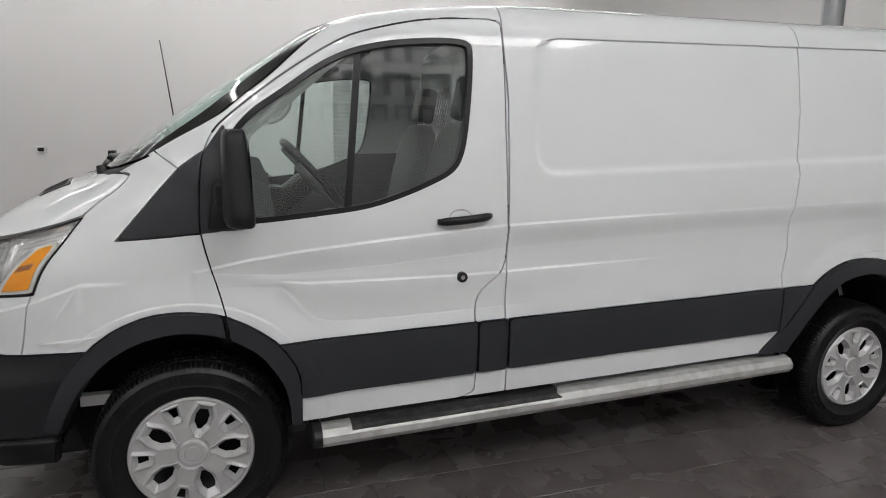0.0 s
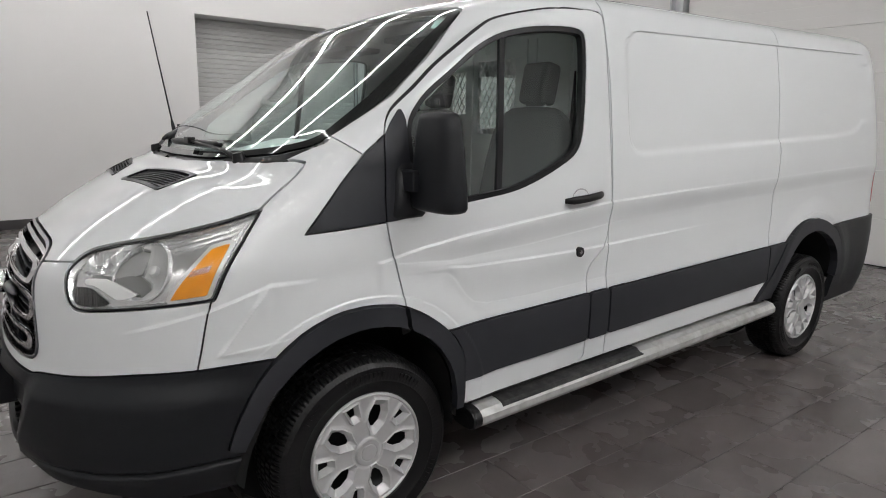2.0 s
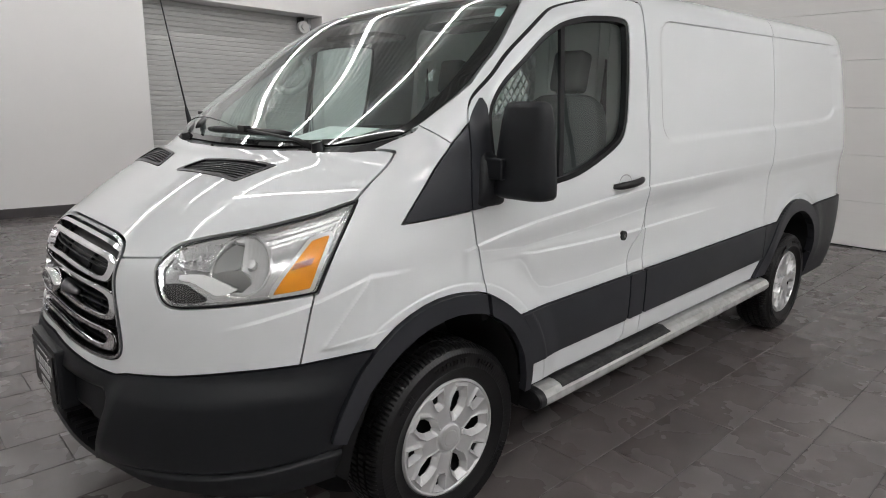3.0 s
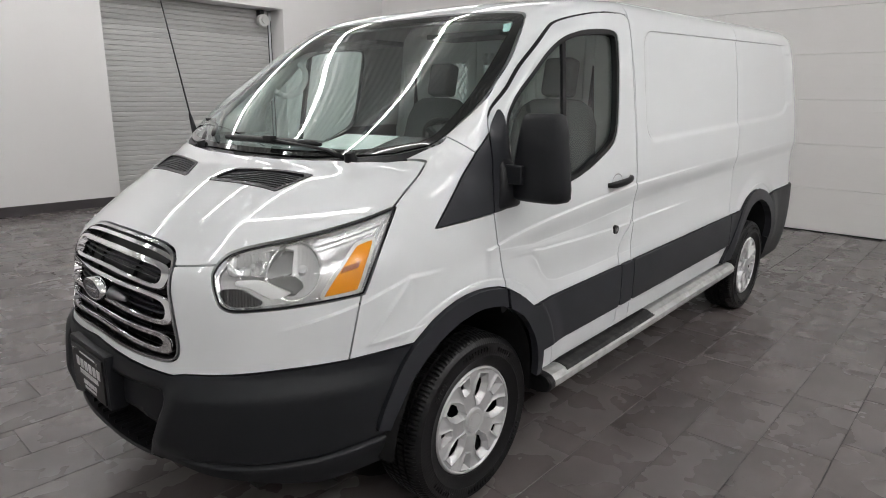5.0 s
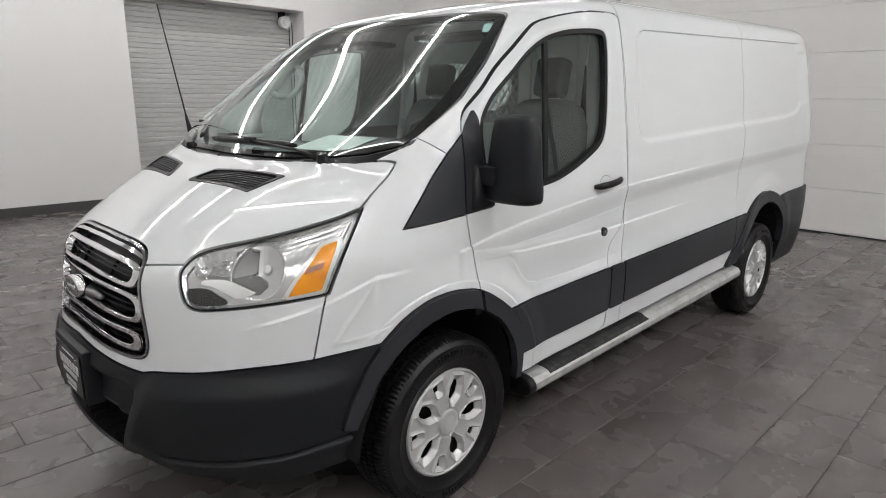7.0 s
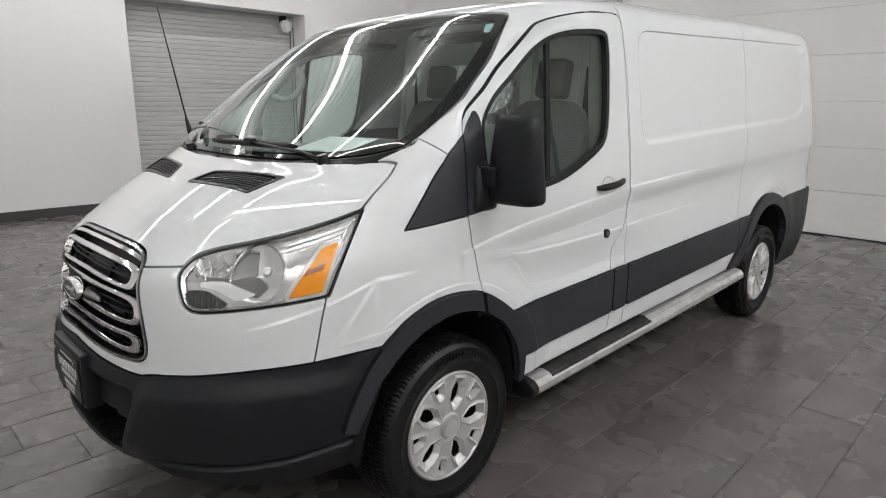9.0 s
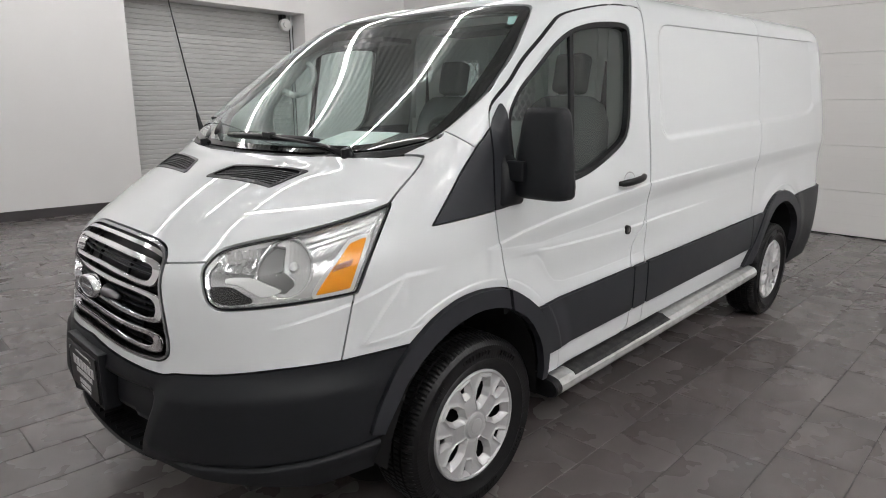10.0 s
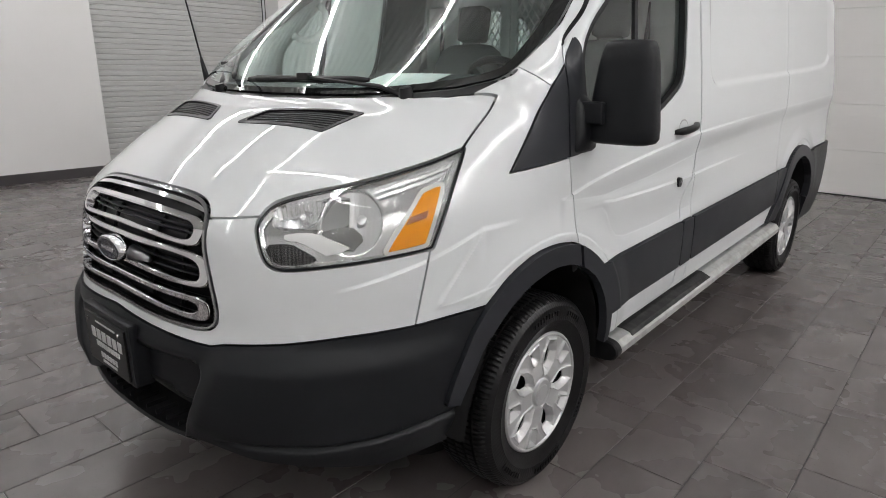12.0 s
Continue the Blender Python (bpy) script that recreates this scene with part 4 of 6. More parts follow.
lower = take(lambda x, y, z: np.maximum.reduce([z - 0.60, 1.03 - x, x - 1.222]))
skin("post_sill", lower, PAINT, van, "white sill section", 0.0, 0.012)
cab = take(lambda x, y, z: x - 1.188 - 0.02 * step(1.9, 1.6, z))
skin("cab_frame", cab, PAINT, van, "white cab frame and front of the roof", 0.0, 0.02, middle=True)
load = take(lambda x, y, z: np.maximum(x - seam(z), z - 2.0))
skin("load_side", load, PAINT, van, "white load side with a pressed panel", 0.0, 0.03, both=False)
# the far side has a window in its sliding door
SLIDEW = rounded([(1.47, 1.40), (1.45, 1.78), (2.60, 1.79), (2.62, 1.41)], 2)
slide_f = lambda m: inside(SLIDEW, co(m[0])[0], co(m[0])[2])
skin("load_side", away(clip(load, -slide_f(load))), PAINT, van, "white load side with a sliding door window", 0.0, 0.03, both=False)
skin("sliding_window", away(clip(load, slide_f(load))), GLASS, van, "tinted sliding door window", -0.006, 0.0, both=False).visible_shadow = False
TAILW = rounded([(0.12, 1.25), (0.12, 1.72), (0.70, 1.72), (0.72, 1.25)], 2)
tail_f = lambda x, y, z: np.maximum(inside(TAILW, y, z), 4.0 - x)
tailglass = take(tail_f)
for o in skin("rear_window", tailglass, GLASS, van, "rear door window", -0.004, 0.0):
    o.visible_shadow = False
tail_lamp = take(lambda x, y, z: np.maximum.reduce([inside([(4.27, 0.86), (4.40, 0.86), (4.40, 1.46), (4.30, 1.46)], x, z), 0.75 - y]))
skin("tail_lamp", tail_lamp, RED, van, "red tail lamp", 0.006, 0.02)
quarter = take(lambda x, y, z: z - 2.0)
skin("rear_quarter", quarter, PAINT, van, "white rear quarter", 0.0, 0.015, middle=True)
skin("roof", rest, PAINT, van, "white steel roof", 0.0, 0.015, middle=True)

# inner lining of the shell, open at the panes
inner = body_surface(200, 90, 120, 24)
for f in (lambda x, y, z: -(np.maximum(inside(WINDOW_EDGE, x, z) + 0.012, 0.6 - y)), lambda x, y, z: -(screen_f(x, y, z) + 0.02),
          lambda x, y, z: -(tail_f(x, y, z)), lambda x, y, z: 0.60 - z, lambda x, y, z: -np.maximum(inside(FRONT_IN, x, z) - 0.03, 0.5 - y),
          lambda x, y, z: -np.maximum(inside(REAR_IN, x, z) - 0.03, 0.5 - y), lambda x, y, z: -np.maximum(inside(GRILLE_EDGE, y, z) - 0.03, x + 0.4),
          lambda x, y, z: -(lamp_f(x, y, z) - 0.02)):
    inner = clip(inner, f(*co(inner[0])))
ix, _, _ = co(inner[0])
cab_in, load_in = clip(inner, ix - 1.38), clip(inner, 1.38 - ix)
skin("cab_lining", clip(cab_in, co(cab_in[0])[2] - 1.36), TRIM, van, "grey cab lining", -0.030, 0.0, middle=True)
skin("headliner", clip(cab_in, 1.36 - co(cab_in[0])[2]), HEADLINE, van, "light grey headliner and pillar lining", -0.030, 0.0, middle=True)
skin("load_lining", load_in, CARGO, van, "bare painted load space", -0.040, 0.0, both=False)
skin("load_lining", away(clip(load_in, -slide_f(load_in))), CARGO, van, "bare painted load space", -0.040, 0.0, both=False)

# ---- the van: front details ----
def nose(y, z):
    """x of the plain nose at a distance y from the middle and a body height z."""
    xa, xc, b, n = [glide(BODY[:, 0], BODY[:, k], np.array([z]))[0] for k in (1, 2, 3, 4)]
    return xc - (xc - xa) * (1 - (min(abs(y), b * 0.999) / b) ** n) ** (1 / n)


def on_nose(y, z, out=0.0):
    x = nose(y, z)
    e = 1e-3
    tx = Vector((nose(y + e, z) - x, e, 0))
    tz = Vector((nose(y, z + e) - x, 0, e))
    n = tz.cross(tx).normalized()
    if n.x > 0:
        n = -n
    p = Vector((x, y, z + RAKE * x)) + n * out
    return p, n


back = skin("grille", grille_hole, BLACK, van, "black grille with chrome bars", -0.055, 0.0, middle=True)
# chrome surround
_, gy, gz = co(grille_hole[0])
gf = inside(GRILLE_EDGE, gy, gz)
skin("grille_lip", clip(grille_hole, -(gf + 0.010)), BLACK, back, "black shadow gap", -0.012, 0.03, middle=True)


def flat_bar(path, wide, deep, out, closed=True, name="chrome_bar", label="chrome grille bar", mat=CHROME):
    """A rounded flat bar laid on the nose along (y, z) points."""
    k = len(path)
    rings = []
    sec = [(-0.5, -0.5), (-0.5, 0.15), (-0.36, 0.42), (-0.12, 0.5), (0.12, 0.5), (0.36, 0.42), (0.5, 0.15), (0.5, -0.5)]
    for i, (y, z) in enumerate(path):
        a = path[(i - 1) % k] if closed or i else path[0]
        b = path[(i + 1) % k] if closed or i < k - 1 else path[-1]
        p, n = on_nose(y, z, out)
        d = on_nose(*b)[0] - on_nose(*a)[0]
        s = d.cross(n).normalized()
        rings.append([tuple(p + s * u * wide + n * v * deep) for u, v in sec])
    if closed:
        rings.append(rings[0])
    v, f = loft(rings, True, not closed)
    return mesh_part(name, v, f, mat, back, label)


def both_sides(half):
    return rounded(half + [(-y, z) for y, z in reversed(half) if y > 0], 2)


def on_grille(name, outer, inner, mat, label, out):
    """A flat chrome ring pressed to the curve of the nose, between two outlines."""
    m = clip(grille_hole, inside(outer, co(grille_hole[0])[1], co(grille_hole[0])[2]))
    m = clip(m, 0.0020 - inside(inner, co(m[0])[1], co(m[0])[2]))
    low = skin(name, m, mat, back, label, out - 0.004, 0.022, middle=True)
    m = clip(m, inside(outer, co(m[0])[1], co(m[0])[2]) + 0.0028)
    m = clip(m, 0.0048 - inside(inner, co(m[0])[1], co(m[0])[2]))
    skin("bar_face", m, mat, low, "bright bar face", out, 0.004, middle=True, edge=0.0026)


SATIN = shader("satin_chrome", (0.50, 0.50, 0.51), 0.16, metal=1.0, mottle=0.05, scale=20)
LOOPS = (
    ([(0, 1.073), (0.20, 1.070), (0.345, 1.062), (0.395, 1.048), (0.410, 1.022), (0.400, 0.992), (0.37, 0.984), (0.2, 0.995), (0, 1.001)],
     [(0, 1.057), (0.20, 1.055), (0.320, 1.048), (0.355, 1.040), (0.370, 1.022), (0.362, 1.005), (0.33, 1.0015), (0.2, 1.011), (0, 1.017)]),
    ([(0, 0.980), (0.12, 0.979), (0.285, 0.977), (0.40, 0.968), (0.438, 0.953), (0.450, 0.918), (0.440, 0.882), (0.40, 0.873), (0.29, 0.877), (0.15, 0.886), (0, 0.890)],
     [(0, 0.962), (0.125, 0.961), (0.288, 0.960), (0.375, 0.951), (0.405, 0.937), (0.412, 0.913), (0.404, 0.893), (0.37, 0.890), (0.294, 0.895), (0.15, 0.904), (0, 0.908)]),
    ([(0, 0.860), (0.15, 0.857), (0.296, 0.852), (0.40, 0.848), (0.440, 0.837), (0.452, 0.808), (0.44, 0.785), (0.405, 0.780), (0.296, 0.788), (0.154, 0.800), (0, 0.805)],
     [(0, 0.844), (0.153, 0.840), (0.293, 0.834), (0.375, 0.831), (0.404, 0.824), (0.410, 0.812), (0.39, 0.798), (0.292, 0.805), (0.15, 0.817), (0, 0.822)]),
)
for outer, inner in LOOPS:
    on_grille("chrome_bar", both_sides(outer), both_sides(inner), CHROME, "flat chrome grille bar", 0.002)
edge_f = inside(GRILLE_EDGE, gy, gz)
surround = clip(grille_hole, -(edge_f + 0.010))
surround = clip(surround, inside(GRILLE_EDGE, co(surround[0])[1], co(surround[0])[2]) + 0.003)
skin("chrome_surround", surround, SATIN, back, "dark chrome grille surround", 0.003, 0.02, middle=True)
brow = clip(grille_hole, inside(both_sides([(0, 1.099), (0.20, 1.096), (0.32, 1.088), (0.375, 1.074), (0.372, 1.069), (0.30, 1.080), (0.20, 1.087), (0, 1.090)]), gy, gz))
skin("chrome_brow", brow, CHROME, back, "chrome bar along the grille's top", 0.002, 0.02, middle=True)
for z in (1.040, 1.022, 0.945, 0.922, 0.900, 0.836, 0.820, 0.985, 0.872, 0.786):
    w = 0.41 - 0.05 * step(0.9, 1.06, z)
    flat_bar([(-w + 2 * w * i / 16, z + 0.010 * (1 - (2 * i / 16 - 1) ** 2)) for i in range(17)], 0.007, 0.02, -0.036, False, "grille_slat", "black grille slat", PLASTIC)
for y in (-0.3, -0.15, 0.15, 0.3):
    flat_bar([(y, 0.80 + 0.28 * i / 6) for i in range(7)], 0.006, 0.012, -0.044, False, "grille_rib", "black grille rib", PLASTIC)
# oval badge, plain
p, n = on_nose(0, 0.925, 0.012)


def oval(a, b, deep, dome=0.4, k=48):
    rings = []
    for s, h in ((1.0, -1.0), (1.0, 0.0), (0.97, 0.35), (0.88, 0.55), (0.86, 0.5)):
        rings.append([(-deep * h, a * s * math.cos(2 * math.pi * i / k), b * s * math.sin(2 * math.pi * i / k)) for i in range(k)])
    return loft(rings, True, True)


v, f = oval(0.088, 0.040, 0.028)
badge = mesh_part("badge", [(x + p.x - 0.006, y, z + p.z) for x, y, z in v], f, CHROME, van, "plain chrome oval badge")
DULL = shader("dull_chrome", (0.30, 0.30, 0.31), 0.30, metal=1.0, mottle=0.06, scale=20)
NAVY = shader("badge_blue", (0.025, 0.03, 0.05), 0.25, coat=0.8, mottle=0.1, scale=60)
v, f = oval(0.079, 0.033, 0.006)
mesh_part("badge_face", [(x + p.x - 0.0185, y, z + p.z) for x, y, z in v], f, NAVY, badge, "dark blue oval face")
bm = bmesh.new()
box(bm, (p.x - 0.0235, -0.045, p.z - 0.006), (p.x - 0.020, 0.045, p.z + 0.006), 0.002)
part("badge_bar", bm, CHROME, badge, "plain chrome bar")
for s in (1, -1):
    part("badge_wing", cyl(bmesh.new(), (p.x + 0.02, s * 0.07, p.z - 0.005), (p.x + 0.03, s * 0.17, p.z - 0.012), 0.024, 0.010, 16), DULL, badge, "chrome badge wing", soft=True)

# head lamps: everything behind the lens is one pressed sheet, cut into its surfaces
hx, hy, hz = co(headlamp[0])
hf = lamp_f(hx, hy, hz)
shells = skin("headlamp", clip(headlamp, hf + 0.002), HOUSING, van, "clear headlamp with chrome reflectors", -0.085, -0.080)


def lamp_sheet(nu=300, nz=160):
    """A fine grid over the lamp, by u along the corner and z up."""
    u, z = np.linspace(-0.215, 0.385, nu), np.linspace(0.925, 1.240, nz)
    P = np.zeros((nz, nu, 3))
    for i, zi in enumerate(z):
        xa, xc, b, n = [glide(BODY[:, 0], BODY[:, k], np.array([zi]))[0] for k in (1, 2, 3, 4)]
        th = np.linspace(0.3, np.pi / 2, 1500)
        x, y = xc - (xc - xa) * np.abs(np.cos(th)) ** (2 / n), b * np.sin(th) ** (2 / n)
        x, y = np.append(x, xc + 1.0), np.append(y, b)
        w = 0.7071 * (x + y)
        P[i, :, 0], P[i, :, 1] = np.interp(u, w, x), -np.interp(u, w, y)
        P[i, :, 2] = zi + RAKE * P[i, :, 0]
    N = np.cross(np.gradient(P, axis=1), np.gradient(P, axis=0))
    N /= np.linalg.norm(N, axis=-1, keepdims=True)
    U, Z = np.meshgrid(u, z)
    ix = np.arange(nu * nz).reshape(nz, nu)
    a, b, c, d = ix[:-1, :-1].ravel(), ix[:-1, 1:].ravel(), ix[1:, 1:].ravel(), ix[1:, :-1].ravel()
    return P.reshape(-1, 3), N.reshape(-1, 3), np.concatenate([np.stack([a, b, c], 1), np.stack([a, c, d], 1)]), U.ravel(), Z.ravel()


LP, LN, LT, LU, LZ = lamp_sheet()
within = lambda poly: inside(poly, LU, LZ)
edge_in = -within(LAMP_EDGE)
V_EDGE = [(-0.004, 1.125), (-0.036, 1.043), (0.026, 0.988), (0.05, 0.96), (0.20, 0.96), (0.20, 1.16), (0.0, 1.16)]
FIN_UP = [(-0.004, 1.125), (0.042, 1.126), (0.045, 1.067), (0.023, 1.055), (-0.036, 1.043)]
FIN_LOW = [(-0.036, 1.043), (0.023, 1.055), (0.060, 1.052), (0.084, 1.029), (0.088, 1.009), (0.060, 0.982), (0.026, 0.988)]
HIGH_BEAM = rounded([(-0.168, 1.098), (-0.09, 1.112), (-0.014, 1.122), (-0.046, 1.056), (-0.12, 1.050), (-0.165, 1.056)], 1)
SHADE = [(-0.122, 1.056), (-0.037, 1.051), (-0.044, 1.038), (-0.112, 1.040)]
BLADE = rounded([(-0.127, 1.036), (-0.103, 1.040), (-0.043, 1.042), (0.046, 0.998), (0.050, 0.991), (-0.010, 0.975), (-0.024, 0.982), (-0.085, 1.017), (-0.127, 1.020)], 1)
RIBS = rounded([(-0.188, 1.008), (-0.111, 1.013), (-0.075, 0.992), (-0.036, 0.968), (-0.054, 0.955), (-0.159, 0.950)], 1)
AMB = rounded([(0.150, 0.977), (0.162, 0.976), (0.248, 0.986), (0.257, 0.990), (0.300, 1.130), (0.298, 1.137), (0.254, 1.124), (0.246, 1.118)], 1)
AMB_BAND = [(0.212, 1.064), (0.264, 1.078), (0.258, 1.058), (0.200, 1.044)]
away_r = np.hypot(LU - 0.056, LZ - 1.056)
in_bowl = np.maximum(away_r - 0.081, within(V_EDGE))
fin_up, fin_low = np.maximum(within(FIN_UP), away_r - 0.081), np.maximum(within(FIN_LOW), away_r - 0.081)
high, shade, blade, ribs, amb = within(HIGH_BEAM), within(SHADE), within(BLADE), within(RIBS), within(AMB)
deep = 0.004 + 0.016 * step(0.003, 0.014, edge_in)
# flutes between the bowl and the indicator, fine ledges along the top
lean_u = LU - 0.42 * (LZ - 1.0)
flutes = step(0.088, 0.10, away_r) * step(0.004, 0.012, amb) * step(0.06, 0.09, LU) * step(0.045, 0.06, edge_in)
deep = deep + flutes * 0.0012 * np.abs(np.mod(lean_u / 0.030, 1.0) - 0.5)
top_strip = step(0.04, 0.07, LU) * step(1.07, 1.10, LZ) * step(0.008, 0.013, edge_in) * step(0.052, 0.046, edge_in) * step(0.085, 0.092, away_r)
deep = deep + top_strip * (0.006 * np.abs(np.mod(edge_in / 0.0135, 1.0) - 0.5) + 0.001 * (np.mod(LU / 0.044, 1.0) < 0.4))
deep = np.where(away_r < 0.0885, np.minimum(deep, 0.008 + 0.5 * np.maximum(0.085 - away_r, 0)), deep)
deep = np.where(in_bowl < 0, 0.014 + 0.040 * (1 - (away_r / 0.083) ** 2) + 0.0012 * np.abs(np.mod(LU / 0.014, 1.0) - 0.5), deep)
deep = np.where(fin_up < 0, 0.012 + 0.55 * np.maximum(LU + 0.036, 0) * 0.6, deep)
deep = np.where(fin_low < 0, 0.012 + 0.34 * np.maximum(1.062 - LZ, 0), deep)
lamp_bulb = np.hypot(LU - 0.080, LZ - 1.075)
deep = np.where((lamp_bulb < 0.014) & (in_bowl < 0), 0.022 + 0.3 * lamp_bulb, deep)
hr = np.hypot((LU + 0.095) / 1.5, LZ - 1.082)
deep = np.where(high < 0, 0.014 + np.minimum(0.030, 2.2 * -high) * (1 - (hr / 0.075) ** 2) + 0.003 * (np.mod(LU / 0.024, 1.0) < 0.5), deep)
deep = np.where(np.hypot(LU + 0.082, LZ - 1.084) < 0.009, 0.020, deep)
deep = np.where(shade < 0, 0.022, deep)
deep = np.where(blade < 0, 0.009 + 0.10 * np.maximum(1.03 - LZ, 0), deep)
deep = np.where(ribs < 0, 0.013 + 0.0016 * np.abs(np.mod(LU / 0.010, 1.0) - 0.5) * 2, deep)
deep = np.where((amb > 0) & (amb < 0.013), 0.008, deep)
deep = np.where(amb < 0, 0.0055, deep)


def lamp_part(name, mask, mat, label, angle=24):
    m = clip((LP - LN * deep[:, None], LN, LT), np.maximum(mask, -(edge_in - 0.003)))
    for o, s in zip(shells, (1, -1)):
        t = m[2] if s > 0 else m[2][:, ::-1]
        q = mesh_part(name, m[0] * np.array([1, s, 1]), t, mat, o, label)
        q.data.set_sharp_from_angle(angle=radians(angle))


# grey paints dark reflections on the fins and a shadow bar beside them
GREYFIN = shader("lamp_fin", (0.27, 0.27, 0.268), 0.38, metal=0.4, mottle=0.05, scale=30)
BLADEW = shader("lamp_blade", (0.86, 0.86, 0.85), 0.35, mottle=0.03, scale=30)
RIBBED = shader("ribbed_lens", (0.06, 0.06, 0.06), 0.2, metal=0.5, mottle=0.2, scale=60)
BEZEL = shader("lamp_bezel", (0.70, 0.70, 0.69), 0.3, metal=0.3, mottle=0.04, scale=30)
AMBER_DARK = shader("amber_band", (0.30, 0.085, 0.012), 0.25, coat=1.0, mottle=0.1, scale=50)
band_f = within(AMB_BAND)
lamp_part("indicator", np.maximum(amb, -band_f), AMBER, "amber side indicator")
lamp_part("indicator_band", np.maximum(amb, band_f), AMBER_DARK, "dark amber band")
lamp_part("indicator_bezel", np.maximum(-amb, amb - 0.013), BEZEL, "pale grey indicator bezel")
lamp_part("corner_lens", ribs, RIBBED, "dark ribbed corner lens")
lamp_part("lamp_blade", np.maximum(blade, -ribs), BLADEW, "white lamp blade")
lamp_part("lamp_fin", np.maximum(np.minimum(fin_up, fin_low), -blade), GREYFIN, "lamp fin with its dark reflections painted grey")
lamp_part("shadow_bar", np.maximum(np.maximum(shade, -blade), -fin_up), GREYFIN, "grey bar painted for a shadow in the lamp")
gone = np.minimum.reduce([amb - 0.013, ribs, blade, fin_up, fin_low, shade])
lamp_part("low_beam_bowl", np.maximum(in_bowl, -gone), BOWL, "chrome low beam reflector")
lamp_part("high_beam_bowl", np.maximum(high, -np.minimum(gone, in_bowl)), REFLECT, "chrome high beam reflector")
lamp_part("lamp_reflector", -np.minimum(np.minimum(gone, in_bowl), high), REFLECT, "chrome lamp surround")
# black edge ring, widened to paint in the dark gap under the bonnet
ring = clip(headlamp, -(hf + 0.008))
clear = clip(headlamp, hf + 0.008)


def on_lamps(name, m, mat, label, out, lip=0.0):
    two = skin(name, m, mat, None, label, out, lip)
    for o, d in zip(two, shells):
        o.parent = d
    return two


on_lamps("lamp_seal", ring, BLACK, "black lamp edge, widened for the dark bonnet gap", -0.002, 0.004)
for o in on_lamps("lamp_glass", clear, LENS, "clear lamp lens", 0.001, 0.0):
    o.visible_shadow = False

# number plate carrier with a plain dark plate
plate = part("plate_carrier", box(bmesh.new(), (-1.052, -0.160, 0.485), (-0.99, 0.190, 0.690), 0.012), PLASTIC, van, "black plate carrier")
part("plate", box(bmesh.new(), (-1.058, -0.135, 0.500), (-1.050, 0.165, 0.668), 0.003), BLACK, plate, "black dealer plate with pale print")
BARW = shader("plate_print", (0.60, 0.60, 0.60), 0.5, mottle=0.1, scale=40)
for y0, y1, z0, z1, n in ((-0.115, 0.125, 0.588, 0.622, 6), (-0.085, 0.095, 0.562, 0.580, 10), (-0.06, 0.07, 0.527, 0.545, 6), (-0.05, 0.06, 0.511, 0.520, 10), (-0.07, 0.08, 0.645, 0.651, 13)):
    w = (y1 - y0) / n
    for i in range(n):
        part("plate_bar", box(bmesh.new(), (-1.0595, y0 + i * w + 0.14 * w, z0), (-1.0575, y0 + (i + 1) * w - 0.14 * w, z1), 0.0005), BARW, plate)
for y in (-0.10, 0.13):
    part("plate_bolt", cyl(bmesh.new(), (-1.064, y, 0.648), (-1.055, y, 0.648), 0.007, n=10), CHROME, plate, "bright bolt")

# lower intake behind the bumper lip, with its shelf
rings = []
for i in range(21):
    y = -0.37 + 0.74 * i / 20
    x = nose(y, 0.42) + 0.020
    z = 0.388 + RAKE * x
    rings.append([(x, y, z), (x - 0.006, y, z + 0.008), (x, y, z + 0.016), (x + 0.12, y, z + 0.018), (x + 0.12, y, z)])
v, f = loft(rings)
mesh_part("intake_shelf", v, f, BLACK, van, "black lower intake shelf", soft=False)
for i in range(12):
    y = -0.33 + 0.06 * i
    x = nose(y, 0.42) + 0.055
    part("shelf_rib", box(bmesh.new(), (x - 0.02, y - 0.003, 0.37), (x + 0.05, y + 0.003, 0.388), 0.001), BLACK, van)

# bonnet vent louvres, on a curved sheet through the vent openings
V_ = vents[0]
A_ = lambda x, y: np.stack([np.ones_like(x), x, y, x * x, y * y, x * y], -1)
K_ = np.linalg.lstsq(A_(V_[:, 0], np.abs(V_[:, 1])), V_[:, 2], rcond=None)[0]
vent_z = lambda x, y: float(A_(np.array([x]), np.array([y]))[0] @ K_)
for o, s in zip(vent_frames, (-1, 1)):
    for i in range(8):
        t = (i + 0.5) / 8
        rings = []
        for k in range(8):
            y = 0.10 + 0.065 * t + (0.39 - 0.01 * t) * k / 7
            x = -0.588 + 0.088 * t + (y - 0.10) * 0.155
            z = vent_z(x, y)
            rings.append([(x - 0.003, s * y, z - 0.020), (x - 0.007, s * y, z - 0.007), (x - 0.003, s * y, z - 0.004), (x + 0.002, s * y, z - 0.018)])
        v, f = loft(rings)
        mesh_part("louvre", v, f, PLASTIC, o, soft=False)
    for k in (0.16, 0.21, 0.26, 0.31, 0.36, 0.41, 0.46):
        x = -0.545 + (k - 0.1) * 0.155
        tilt_ = Matrix.Translation((x, s * k, vent_z(x, k) - 0.012)) @ Matrix.Rotation(-math.atan2(vent_z(x + 0.03, k) - vent_z(x - 0.03, k), 0.06), 4, "Y")
        part("louvre_rib", box(bmesh.new(), (-0.036, -0.002, -0.008), (0.036, 0.002, 0.004), 0.0005, tilt_), PLASTIC, o)

